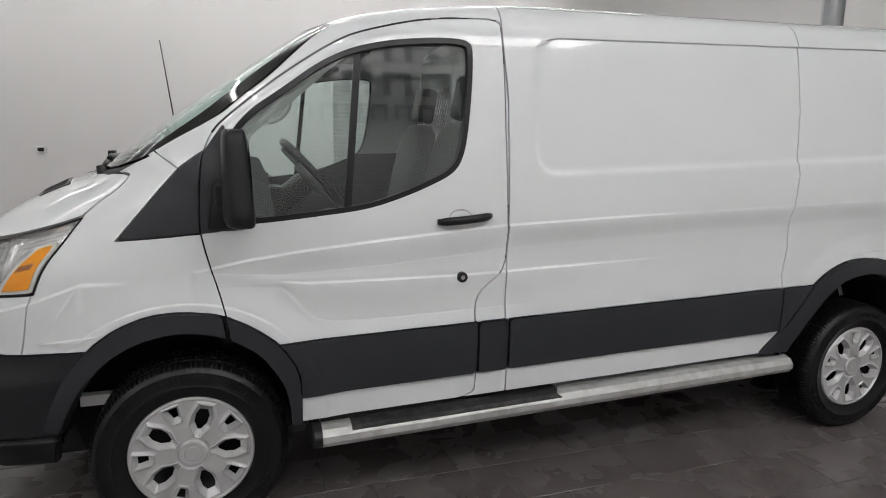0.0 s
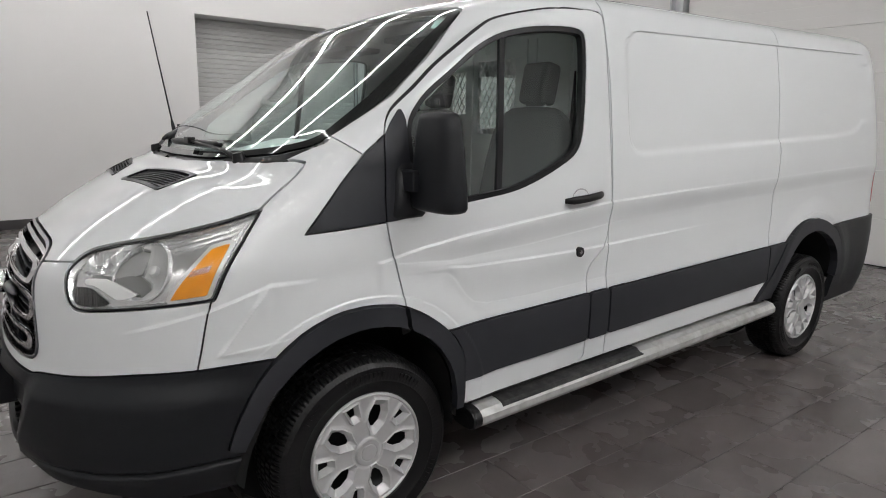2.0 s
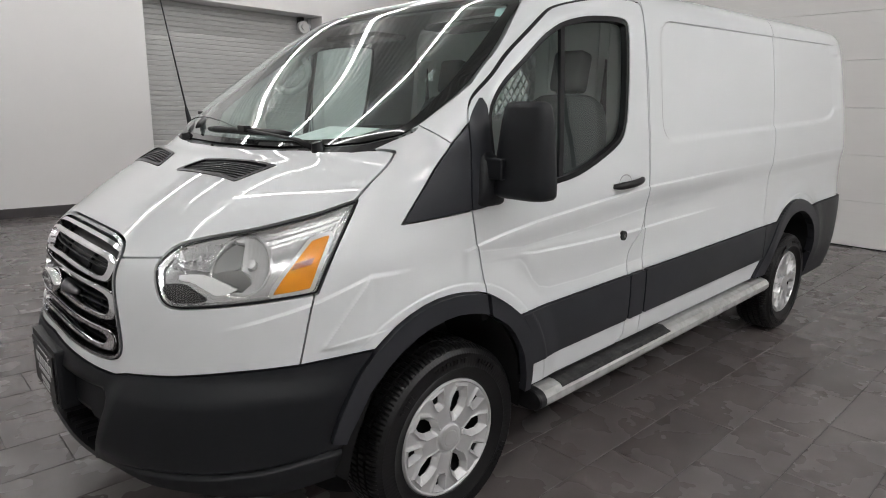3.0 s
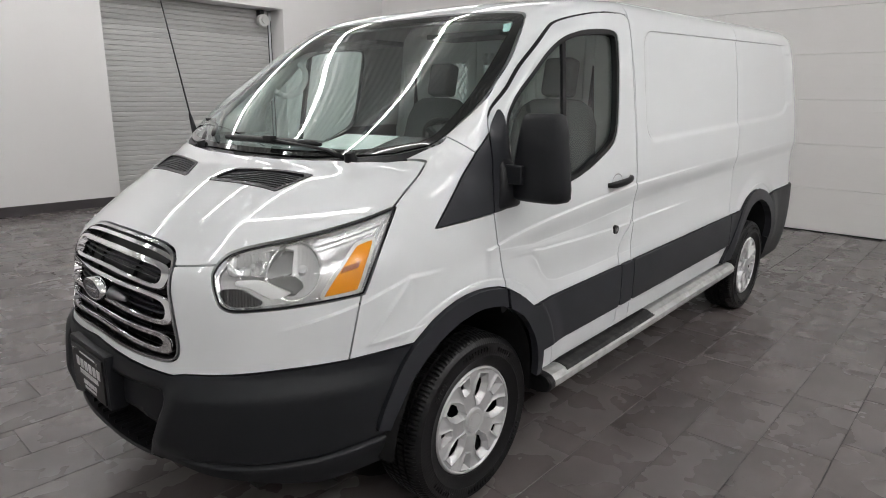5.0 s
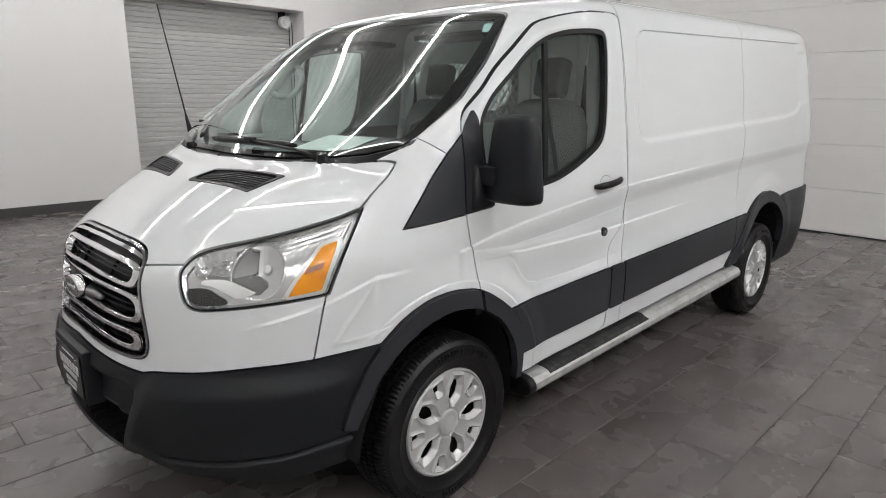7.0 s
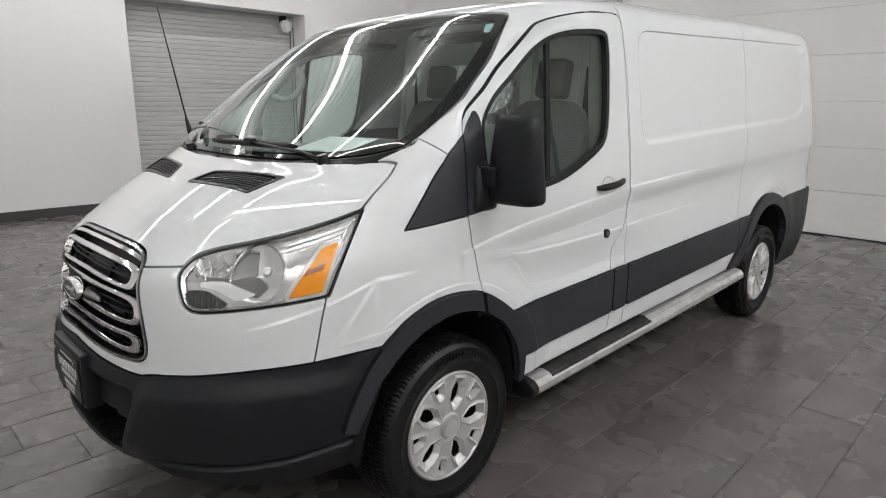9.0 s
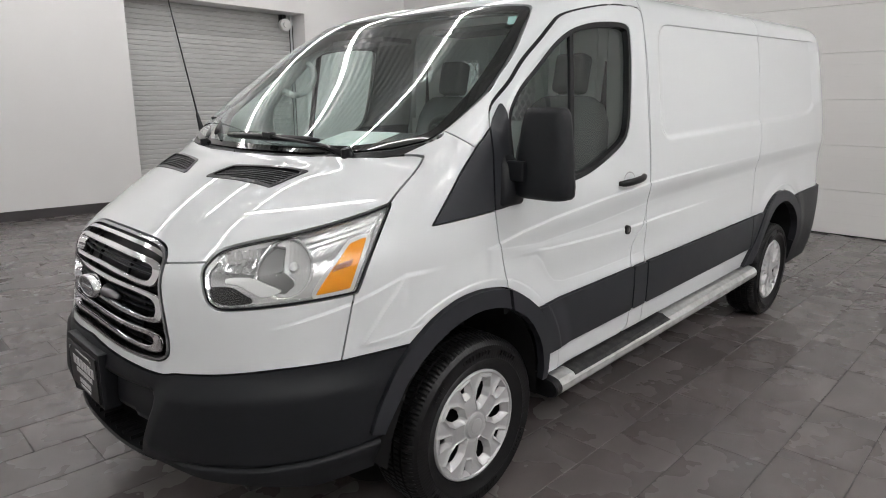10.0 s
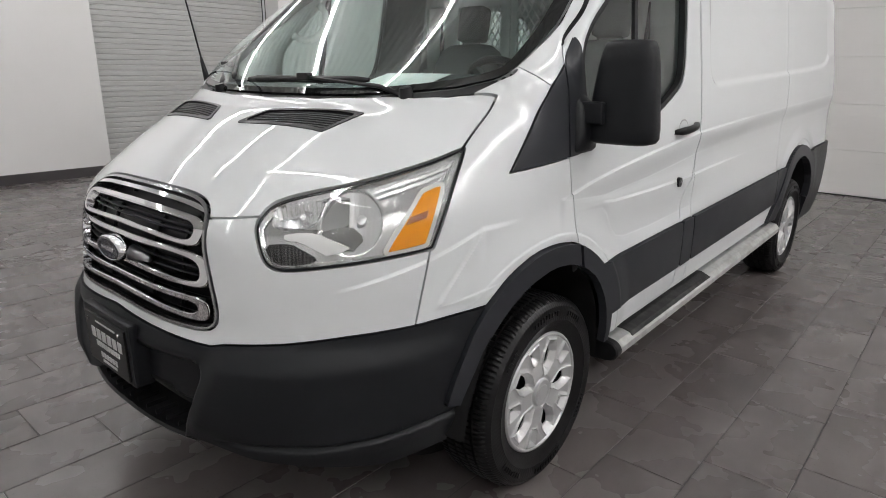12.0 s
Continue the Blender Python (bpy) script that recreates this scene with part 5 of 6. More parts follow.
# wipers and aerial
def wiper(pivot, mid, tip_a, tip_b, lift):
    w = part("wiper", tube(bmesh.new(), [pivot, tuple(Vector(pivot).lerp(Vector(mid), 0.25) + Vector((0, 0, 0.02))), tuple(Vector(mid) + Vector((0, 0, lift)))], [0.016, 0.012, 0.007], 8, flat=0.6), BLACK, van, "black windscreen wiper", soft=True)
    a, b = Vector(tip_a), Vector(tip_b)
    part("wiper_blade", tube(bmesh.new(), [tuple(a.lerp(b, t / 10)) for t in range(11)], [0.005] + [0.011] * 9 + [0.005], 6, flat=1.3), BLACK, w, "black rubber blade", soft=True)
    part("wiper_hub", cyl(bmesh.new(), pivot, tuple(Vector(pivot) + Vector((-0.008, 0, 0.03))), 0.026, 0.018, 20), BLACK, w, "black pivot cap")
    part("wiper_clip", box(bmesh.new(), Vector(mid) + Vector((-0.014, -0.03, lift - 0.012)), Vector(mid) + Vector((0.014, 0.03, lift + 0.014)), 0.005), BLACK, w, "black blade clip")


wiper((-0.305, -0.60, 1.350), (-0.345, -0.14, 1.395), (-0.315, 0.26, 1.397), (-0.315, -0.44, 1.400), 0.012)
wiper((-0.345, 0.42, 1.345), (-0.17, 0.66, 1.44), (-0.335, 0.34, 1.40), (-0.02, 0.80, 1.50), 0.012)
aerial = part("aerial", tube(bmesh.new(), [(-0.131, 0.901, 1.325), (-0.133, 0.903, 1.355), (-0.150, 0.918, 1.47), (-0.152, 0.920, 1.49), (-0.225, 0.983, 2.045)],
              [0.026, 0.018, 0.008, 0.0045, 0.003], 10), BLACK, van, "thin black roof aerial on the wing", soft=True)

# ---- mirrors, handles, locks ----
def mirror(s):
    door_ = doors[0] if s < 0 else doors[1]
    rings = []
    prof = [(0.00, 0.70), (0.02, 0.88), (0.06, 0.97), (0.16, 1.0), (0.5, 1.0), (0.80, 0.985), (0.93, 0.94), (0.98, 0.86), (1.0, 0.70)]
    k = 28
    for h, w in prof:
        z = 1.205 + 0.318 * h
        cx = 0.186 - 0.016 * h
        cy = 1.093 + 0.014 * h
        a, b = 0.066 * w * (1 - 0.26 * h), 0.121 * w * (1 - 0.29 * h)
        ring_ = []
        for i in range(k):
            t = 2 * math.pi * i / k
            c, sn = math.cos(t), math.sin(t)
            ex = a * abs(c) ** 0.62 * (1 if c > 0 else -1)
            ey = b * abs(sn) ** 0.55 * (1 if sn > 0 else -1)
            ex = max(ex, -10) if ex < 0 else ex * 0.55
            ring_.append((cx + ex * 1.0 + 0.10 * (ey) * 0.55, s * (cy + ey), z))
        rings.append(ring_)
    v, f = loft(rings)
    if s < 0:
        f = [tuple(reversed(q)) for q in f]
    h_ = mesh_part("door_mirror", v, f, PLASTIC, door_, "large black door mirror")
    g = [(0.208 + 0.10 * 0.55 * y - 0.040 * z, s * (1.092 + y), 1.364 + z) for y, z in rounded([(-0.09, -0.13), (0.10, -0.13), (0.085, 0.13), (-0.08, 0.13)], 2)]
    mesh_part("mirror_glass", g, [tuple(range(len(g))) if s > 0 else tuple(reversed(range(len(g))))], CHROME, h_, "mirror glass", soft=False)
    part("mirror_arm", box(bmesh.new(), (0.098, min(s * 0.95, s * 1.06), 1.268), (0.185, max(s * 0.95, s * 1.06), 1.338), 0.010, None, 3), PLASTIC, h_, "black mirror arm")
    # the foot: a fairing that rises from the door's corner trim
    rings = []
    for z, x0, x1, out_ in ((1.172, 0.06, 0.205, 0.012), (1.185, 0.062, 0.205, 0.030), (1.235, 0.070, 0.200, 0.047), (1.325, 0.080, 0.185, 0.045), (1.35, 0.086, 0.172, 0.028), (1.385, 0.090, 0.160, 0.010), (1.44, 0.094, 0.150, 0.0)):
        y0, y1 = 0.945 - 0.14 * (z - 1.2), 0.968 - 0.14 * (z - 1.2) + out_
        mid = (x0 + x1) / 2
        rings.append([(x0, s * y0, z), (x0 + 0.006, s * (y1 - 0.012), z), (x0 + 0.02, s * y1, z), (mid, s * (y1 + 0.003), z), (x1 - 0.02, s * y1, z), (x1 - 0.006, s * (y1 - 0.012), z), (x1, s * y0, z)])
    v, f = loft(rings)
    if s > 0:
        f = [tuple(reversed(q)) for q in f]
    mesh_part("mirror_foot", v, f, PLASTIC, h_, "black mirror foot")


mirror(-1)
mirror(1)
# grey stands for the shade inside the white handle recess
CUP = shader("recess_shade", (0.36, 0.365, 0.37), 0.35, coat=0.8, mottle=0.03, scale=20)
for s, d in ((-1, doors[0]), (1, doors[1])):
    y = 0.983
    rings = []
    n = 14
    for i in range(n + 1):
        t = i / n
        x = 0.903 + 0.226 * t
        bow = 0.030 * math.sin(math.pi * t) ** 0.5 + 0.012
        h = 0.0165 * (0.62 + 0.38 * min(1, 9 * t, 9 * (1 - t)))
        zc = 1.160 + RAKE * x + 0.014 * t
        rings.append([(x, s * (y - 0.004 + bow + 0.012 * math.cos(2 * math.pi * j / 10)), zc + h * math.sin(2 * math.pi * j / 10)) for j in range(10)])
    v, f = loft(rings)
    if s > 0:
        f = [tuple(reversed(q)) for q in f]
    hd = mesh_part("door_handle", v, f, BLACK, d, "black pull handle")
    vv, ff = loft([[(1.0 + 0.052 * q * math.cos(a), s * (0.9835 + hgt), 1.197 + 0.040 * q * math.sin(a)) for a in np.linspace(0, 2 * math.pi, 33)[:-1]] for q, hgt in ((1.0, -0.004), (0.97, 0.0035), (0.80, 0.001), (0.3, -0.002))])
    mesh_part("handle_cup", vv, ff, CUP, hd, "white handle recess with its shade painted grey")
    lk = part("door_lock", cyl(bmesh.new(), (1.012, s * 0.968, 0.962), (1.012, s * 0.996, 0.962), 0.024, 0.021, 28), BLACK, d, "round black door lock")
    part("lock_barrel", cyl(bmesh.new(), (1.012, s * 0.990, 0.962), (1.012, s * 0.9985, 0.962), 0.009, n=16), CHROME, lk, "bright lock barrel")

# ---- running board ----
def board(s):
    rings = []
    sec = [(0.90, 0.055), (0.944, 0.0575), (0.945, 0.050), (0.949, 0.050), (0.950, 0.058), (0.985, 0.060), (1.020, 0.052), (1.040, 0.030), (1.040, 0.005), (1.022, -0.018), (0.985, -0.026), (0.93, -0.026), (0.90, -0.015)]
    for x in [0.44 + (2.77 - 0.44) * i / 24 for i in range(25)]:
        z = 0.345 + 0.0275 * (x - 0.44)
        rings.append([(x, s * y, z + h) for y, h in sec])
    v, f = loft(rings)
    if s > 0:
        f = [tuple(reversed(q)) for q in f]
    b = mesh_part("running_board", v, f, ALLOY, van, "scuffed aluminium running board", soft=False)
    cap = [[(x, s * (0.972 + (y - 0.972) * k), 0.345 + 0.017 + (h - 0.017) * k) for y, h in rounded(sec, 2)] for x, k in ((0.446, 1.05), (0.414, 1.05), (0.407, 0.96), (0.404, 0.5))]
    v, f = loft(cap)
    if s < 0:
        f = [tuple(reversed(q)) for q in f]
    mesh_part("end_cap", v, f, BLACK, b, "black rubber end cap", soft=False)
    rings = []
    for x in [0.56 + (1.475 - 0.56) * i / 10 for i in range(11)]:
        z = 0.345 + 0.0275 * (x - 0.44)
        rings.append([(x - (0.02 if x > 1.47 else 0) * (j == 3), s * y, z + h + 0.003) for j, (y, h) in enumerate([(0.915, 0.052), (0.915, 0.0565), (0.985, 0.0615), (1.022, 0.0535), (1.034, 0.040), (1.032, 0.036)])])
    v, f = loft(rings)
    if s > 0:
        f = [tuple(reversed(q)) for q in f]
    mesh_part("step_pad", v, f, GRIP, b, "worn black grip pad", soft=False)
    for x in (0.50, 1.5, 2.6):
        z = 0.345 + 0.0275 * (x - 0.44)
        part("bracket", box(bmesh.new(), (x - 0.03, min(s * 0.62, s * 0.93), z - 0.02), (x + 0.03, max(s * 0.62, s * 0.93), z + 0.02), 0.004), DARKMETAL, b, "dark steel bracket")
    part("front_bracket", box(bmesh.new(), (0.405, min(s * 0.895, s * 0.925), 0.345), (0.44, max(s * 0.895, s * 0.925), 0.395), 0.004), ALLOY, b, "bent aluminium bracket")


board(-1)
board(1)

# ---- wheels ----
def tyre_mesh(wide=0.117):
    """Tyre turned about y, outside at -y, with ribs, lateral cuts and raised sidewall rings."""
    n = 480
    prof = [(0.214, -0.088), (0.224, -0.101), (0.236, -0.104), (0.262, -0.114), (0.268, -0.1175), (0.274, -0.1155), (0.292, -0.1165), (0.312, -0.1135), (0.318, -0.1145), (0.324, -0.111),
            (0.334, -0.103), (0.3425, -0.093), (0.3475, -0.082), (0.3485, -0.0625), (0.3405, -0.0615), (0.3405, -0.0535), (0.3495, -0.0525), (0.3500, -0.024), (0.3415, -0.023), (0.3415, -0.015),
            (0.3500, -0.014), (0.3500, 0.014), (0.3415, 0.015), (0.3415, 0.023), (0.3500, 0.024), (0.3495, 0.0525), (0.3405, 0.0535), (0.3405, 0.0615), (0.3485, 0.0625), (0.3475, 0.082),
            (0.334, 0.103), (0.30, 0.117), (0.26, 0.115), (0.224, 0.101), (0.20, 0.088)]
    v, f = [], []
    k = len(prof)
    for i in range(n):
        a = 2 * math.pi * i / n
        for j, (r, h) in enumerate(prof):
            r = 0.2 + 0.977 * (r - 0.2)
            cutdown = 0.0
            if 11 <= j <= 13 or 28 <= j <= 29:
                cutdown = 0.0060 if i % 4 == 0 else 0.0
            elif j in (16, 17, 20, 21, 24, 25):
                cutdown = 0.0055 if (i + 2 * (j > 18)) % 5 == 0 else 0.0
            h2 = h + (0.0011 if i % 3 == 0 else -0.0004) * (j in (8, 9)) + (0.0009 if (i // 2) % 2 else 0.0) * (j in (5,))
            v.append(((r - cutdown) * math.cos(a), h2, (r - cutdown) * math.sin(a)))
    for i in range(n):
        for j in range(k - 1):
            p_, q_ = i * k + j, ((i + 1) % n) * k + j
            f.append((p_, q_, q_ + 1, p_ + 1))
    return v, f


def hubcap_mesh():
    """Ten openings, five long and five short, each in a bevelled frame with a crisp raised lip."""
    nr, na = 104, 600
    R = 0.222
    r = np.linspace(0.0, 1, nr)[:, None] * R
    a = np.linspace(0, 2 * np.pi, na + 1)[None]
    X, Z = r * np.cos(a), r * np.sin(a)
    fifth = np.radians(72)

    def opening(turn, hole_q, hole_w, frame_q, frame_w):
        loc = np.mod(a - turn + fifth / 2, fifth) - fifth / 2
        t, q = np.abs(r * np.sin(loc)), r * np.cos(loc)
        t, q = t * 1.055, q * 1.055
        field = lambda qs, ws: np.maximum(0.93 * (t - np.interp(q, qs, ws)), np.maximum(qs[0] - q, q - qs[-1]))
        return field(hole_q, hole_w), field(frame_q, frame_w)

    long_hole, long_frame = opening(np.radians(2), [0.093, 0.120, 0.154, 0.177], [0.006, 0.0235, 0.0255, 0.015], [0.066, 0.078, 0.114, 0.156, 0.199], [0.008, 0.013, 0.037, 0.038, 0.024])
    short_hole, short_frame = opening(np.radians(38), [0.158, 0.196], [0.0095, 0.0175], [0.142, 0.150, 0.206], [0.012, 0.0185, 0.027])
    hole, rim = np.minimum(long_hole, short_hole), np.minimum(long_frame, short_frame)
    h = 0.003 + 0.004 * (r / R) ** 2
    # spokes sink a little between the lips towards the rim
    h = h - 0.0045 * step(0.10, 0.17, r) * step(0.005, 0.017, rim)
    for hl, fr in ((long_hole, long_frame), (short_hole, short_frame)):
        wall_ = np.clip(-fr / (-fr + np.maximum(hl, 0) + 1e-6), 0, 1)
        h = np.where(fr < 0, h - 0.018 * wall_ ** 0.9, h)
    h = h + 0.0042 * np.clip(1.6 - np.abs(rim - 0.0032) / 0.0022, 0, 1) * step(0.055, 0.066, r)
    cap = step(0.0505, 0.0465, r)
    h = h - 0.004 * step(0.066, 0.054, r) * (1 - cap)
    h = h * (1 - cap) + cap * (0.0105 - 0.0016 * np.exp(-((r - 0.031) / 0.0018) ** 2))
    ring = step(0.2055, 0.2085, r)
    h = h * (1 - ring) + ring * (0.0085 - 0.012 * step(0.213, 0.222, r))
    V = np.stack([X, -h, Z], -1).reshape(-1, 3)
    N_ = np.zeros_like(V)
    ix = np.arange(nr * (na + 1)).reshape(nr, na + 1)
    a_, b_, c_, d_ = ix[:-1, :-1].ravel(), ix[:-1, 1:].ravel(), ix[1:, 1:].ravel(), ix[1:, :-1].ravel()
    T_ = np.concatenate([np.stack([a_, c_, b_], 1), np.stack([a_, d_, c_], 1)])
    N_[:, 1] = -1
    return clip((V, N_, T_), -hole.reshape(-1))


tyre_v, tyre_f = tyre_mesh()
cap_v, _, cap_t = hubcap_mesh()
# turned-in edges of the openings
E_ = np.sort(np.concatenate([cap_t[:, [0, 1]], cap_t[:, [1, 2]], cap_t[:, [2, 0]]]), 1)
D_ = np.concatenate([cap_t[:, [0, 1]], cap_t[:, [1, 2]], cap_t[:, [2, 0]]])
_, first_, count_ = np.unique(E_, axis=0, return_index=True, return_counts=True)
D_ = D_[first_[count_ == 1]]
rim_ = np.unique(D_)
low_ = np.full(len(cap_v), -1)
low_[rim_] = len(cap_v) + np.arange(len(rim_))
side_f = [(int(b), int(a), int(low_[a]), int(low_[b])) for a, b in D_]
cap_all = np.vstack([cap_v, cap_v[rim_] + np.array([0, 0.005, 0])])
cap_faces = [tuple(t) for t in cap_t] + side_f


cap_mesh = bpy.data.meshes.new("hubcap")
cap_mesh.from_pydata([tuple(q) for q in cap_all], [], [tuple(int(k) for k in q) for q in cap_faces])
cap_mesh.materials.append(SILVER)
smooth(cap_mesh)
cap_mesh.set_sharp_from_angle(angle=radians(22))


tyre_data = bpy.data.meshes.new("tyre")
tyre_data.from_pydata(tyre_v, [], tyre_f)
tyre_data.materials.append(RUBBER)
smooth(tyre_data)
tyre_data.set_sharp_from_angle(angle=radians(32))


def wheel(x, y, z, spin):
    s = -1 if y < 0 else 1
    w = new("wheel")
    w.parent = van
    w.matrix_basis = pose(x, y, z, 0, spin, 0 if s < 0 else 180)
    tagged(w, "silver steel wheel with a ten-opening hubcap and black tyre")
    tyre = new("tyre", tyre_data)
    tyre.parent = w
    tagged(tyre, "black road tyre")
    hub = new("hubcap", cap_mesh)
    hub.parent = w
    hub.location = (0, -0.095, 0)
    tagged(hub, "silver plastic hubcap")
    prof = [(0.216, -0.088), (0.205, -0.082), (0.196, -0.045), (0.150, -0.030), (0.09, -0.036), (0.0005, -0.036)]
    v, f = lathe(prof, 48)
    mesh_part("rim", v, [tuple(reversed(q)) for q in f], BLACK, w, "dark steel rim")
    # raised marks on the sidewall
    for a0, count in ((48, 6), (80, 9), (130, 5), (215, 8), (262, 10), (320, 6)):
        for j in range(count):
            a = math.radians(a0 + j * 3.4)
            o = new("sidewall_mark", marks[j % 3])
            o.parent = w
            o.matrix_basis = Matrix.Translation((0.292 * math.cos(a), -0.1168, 0.292 * math.sin(a))) @ Matrix.Rotation(-a, 4, "Y")


marks = []
for lo in ((-0.009, -0.0052), (-0.006, -0.0037), (-0.009, -0.0040)):
    bm = bmesh.new()
    box(bm, (lo[0], -0.0032, lo[1]), (0.009, 0.001, 0.005))
    me = bpy.data.meshes.new("sidewall_mark")
    bm.to_mesh(me)
    bm.free()
    me.materials.append(RUBBER)
    marks.append(me)
wheel(-0.020, -0.868, 0.3465, 0)
wheel(3.273, -0.874, 0.3465, 18)
wheel(-0.020, 0.868, 0.3465, 10)
wheel(3.273, 0.874, 0.3465, -35)

# wheel housings and underside
for s in (-1, 1):
    for cx, cz, edge_pts in ((-0.06, 0.42, [p for p in FRONT_IN[::-1] if p[1] > 0.3]), (3.19, 0.40, [p for p in REAR_IN[::-1] if p[1] > 0.3])):
        rings = []
        for px, pz in edge_pts:
            rings.append([(cx + k * (px - cx), s * yy, cz + RAKE * cx + k * (pz - cz)) for yy, k in ((0.98, 1.015), (0.95, 1.03), (0.70, 1.04), (0.60, 1.0))])
        v, f = loft(rings, False, False)
        mesh_part("wheel_liner", v, f, LINER, van, "rough black wheel housing")
        part("housing_wall", cyl(bmesh.new(), (cx, s * 0.60, cz + RAKE * cx), (cx, s * 0.585, cz + RAKE * cx), 0.42, n=40), LINER, van, "black inner housing wall")
part("underbody", box(bmesh.new(), (-0.75, -0.58, 0.22), (4.25, 0.58, 0.40), 0.02), DARKMETAL, van, "dark underbody")
for s in (-1, 1):
    part("sill_floor", box(bmesh.new(), (0.45, min(s * 0.58, s * 0.96), 0.40), (2.75, max(s * 0.58, s * 0.96), 0.43)), DARKMETAL, van, "dark sill underside")
    # unseen block added to keep light from crossing beneath the van
    part("under_light_block", box(bmesh.new(), (0.85, min(s * 0.58, s * 0.80), 0.24), (2.78, max(s * 0.58, s * 0.80), 0.40), 0.02), DARKMETAL, van, "unseen dark block that stops light under the van")
for x in (-0.020, 3.273):
    part("axle", cyl(bmesh.new(), (x, -0.8, 0.349), (x, 0.8, 0.349), 0.05, n=20), DARKMETAL, van, "dark axle")
for s in (-1, 1):
    part("bumper_bracket", box(bmesh.new(), (-0.42, min(s * 0.70, s * 0.74), 0.478), (-0.30, max(s * 0.70, s * 0.74), 0.520), 0.003), WHITE, van, "pale bracket behind the bumper")
    part("mud_guard", box(bmesh.new(), (0.375, min(s * 0.66, s * 0.92), 0.46), (0.40, max(s * 0.66, s * 0.94), 0.60), 0.006), LINER, van, "black mud guard")

# ---- cab inside ----
dash = []
for i in range(37):
    y = -0.80 + 1.60 * i / 36
    k = 0.045 * float(step(0.30, 0.16, abs(y + 0.42)))
    m = 0.03 * float(step(0.22, 0.12, abs(y)))
    edge_ = 0.23 * (abs(y) / 0.8) ** 3
    dash.append([(-0.335 + edge_, y, 1.345), (-0.12, y, 1.375), (0.08, y, 1.372 + k), (0.22 + k, y, 1.358 + k), (0.29 + m + 0.4 * k, y, 1.30), (0.31 + 1.5 * m, y, 1.18), (0.27 + m, y, 1.00), (0.18, y, 0.82), (-0.2, y, 0.78)])
v, f = loft(dash)
dashboard = mesh_part("dashboard", v, f, TRIM, van, "dark grey moulded dashboard")
for y in (-0.72, -0.14, 0.14, 0.72):
    part("air_vent", box(bmesh.new(), (0.29, y - 0.07, 1.23), (0.335, y + 0.07, 1.31), 0.01), BLACK, dashboard, "black air vent")
part("radio", box(bmesh.new(), (0.31, -0.11, 1.08), (0.37, 0.11, 1.20), 0.01), BLACK, dashboard, "black radio panel")
part("dash_paper", box(bmesh.new(), (-0.108, -0.14, -0.001), (0.108, 0.14, 0.001), 0.0006, pose(-0.09, -0.37, 1.397, 0, -12, 10)), PAPER, van, "printed paper sheet lying on the dashboard")
# steering wheel
bm = bmesh.new()
tube(bm, [(0.19 * math.cos(a), 0.19 * math.sin(a), 0) for a in np.linspace(0, 2 * math.pi, 41)[:-1]], 0.016, 10, True)
m_ = Matrix.Translation((0.50, -0.42, 1.335)) @ Vector((0.74, 0, 0.67)).to_track_quat("Z", "X").to_matrix().to_4x4()
bmesh.ops.transform(bm, matrix=m_, verts=bm.verts[:])
sw = part("steering_wheel", bm, BLACK, van, "black steering wheel", soft=True)
bm = bmesh.new()
for a in (0, 120, 240):
    b = math.radians(a + 90)
    box(bm, (0.03, -0.018, -0.03), (0.185, 0.018, -0.012), 0.005, m_ @ Matrix.Rotation(b, 4, "Z"))
part("steering_spoke", bm, TRIM, sw, "grey wheel spokes")
bm = bmesh.new()
box(bm, (-0.075, -0.065, -0.045), (0.075, 0.065, 0.0), 0.02, m_)
part("steering_hub", bm, TRIM, sw, "grey wheel hub")
part("steering_column", cyl(bmesh.new(), m_ @ Vector((0, 0, -0.04)), m_ @ Vector((0, 0, -0.30)), 0.05, 0.07, 20), BLACK, sw, "black column shroud")


def cushion(bm, lo, hi, r, m=None):
    box(bm, lo, hi, r, m, 4)
    return bm


def seat(y, x):
    s = part("cab_seat", cushion(bmesh.new(), (x - 0.50, y - 0.26, 0.93), (x + 0.02, y + 0.26, 1.06), 0.05), CLOTH, van, "grey vinyl cab seat", soft=True)
    lean = Matrix.Translation((x - 0.05, y, 1.0)) @ Matrix.Rotation(radians(11), 4, "Y")
    rings = []
    for h, w, d in ((0.0, 0.245, 0.075), (0.10, 0.262, 0.08), (0.30, 0.262, 0.075), (0.46, 0.245, 0.068), (0.545, 0.205, 0.058), (0.58, 0.15, 0.04), (0.588, 0.08, 0.02)):
        ring_ = []
        for i in range(24):
            a = 2 * math.pi * i / 24
            c, sn = math.cos(a), math.sin(a)
            ring_.append(tuple(lean @ Vector((d * abs(c) ** 0.6 * (1 if c > 0 else -1), w * abs(sn) ** 0.6 * (1 if sn > 0 else -1), h))))
        rings.append(ring_)
    v, f = loft(rings)
    mesh_part("backrest", v, f, CLOTH, s, "grey vinyl backrest")
    part("headrest", cushion(bmesh.new(), (-0.050, -0.088, 0.600), (0.050, 0.088, 0.800), 0.045, lean), CLOTH, s, "grey padded headrest", soft=True)
    for d in (-0.06, 0.06):
        part("headrest_post", cyl(bmesh.new(), lean @ Vector((0, d, 0.55)), lean @ Vector((0, d, 0.64)), 0.007, n=10), CHROME, s, "bright headrest post")
    part("seat_base", box(bmesh.new(), (x - 0.44, y - 0.22, 0.62), (x - 0.04, y + 0.22, 0.94), 0.02), BLACK, s, "black seat base")


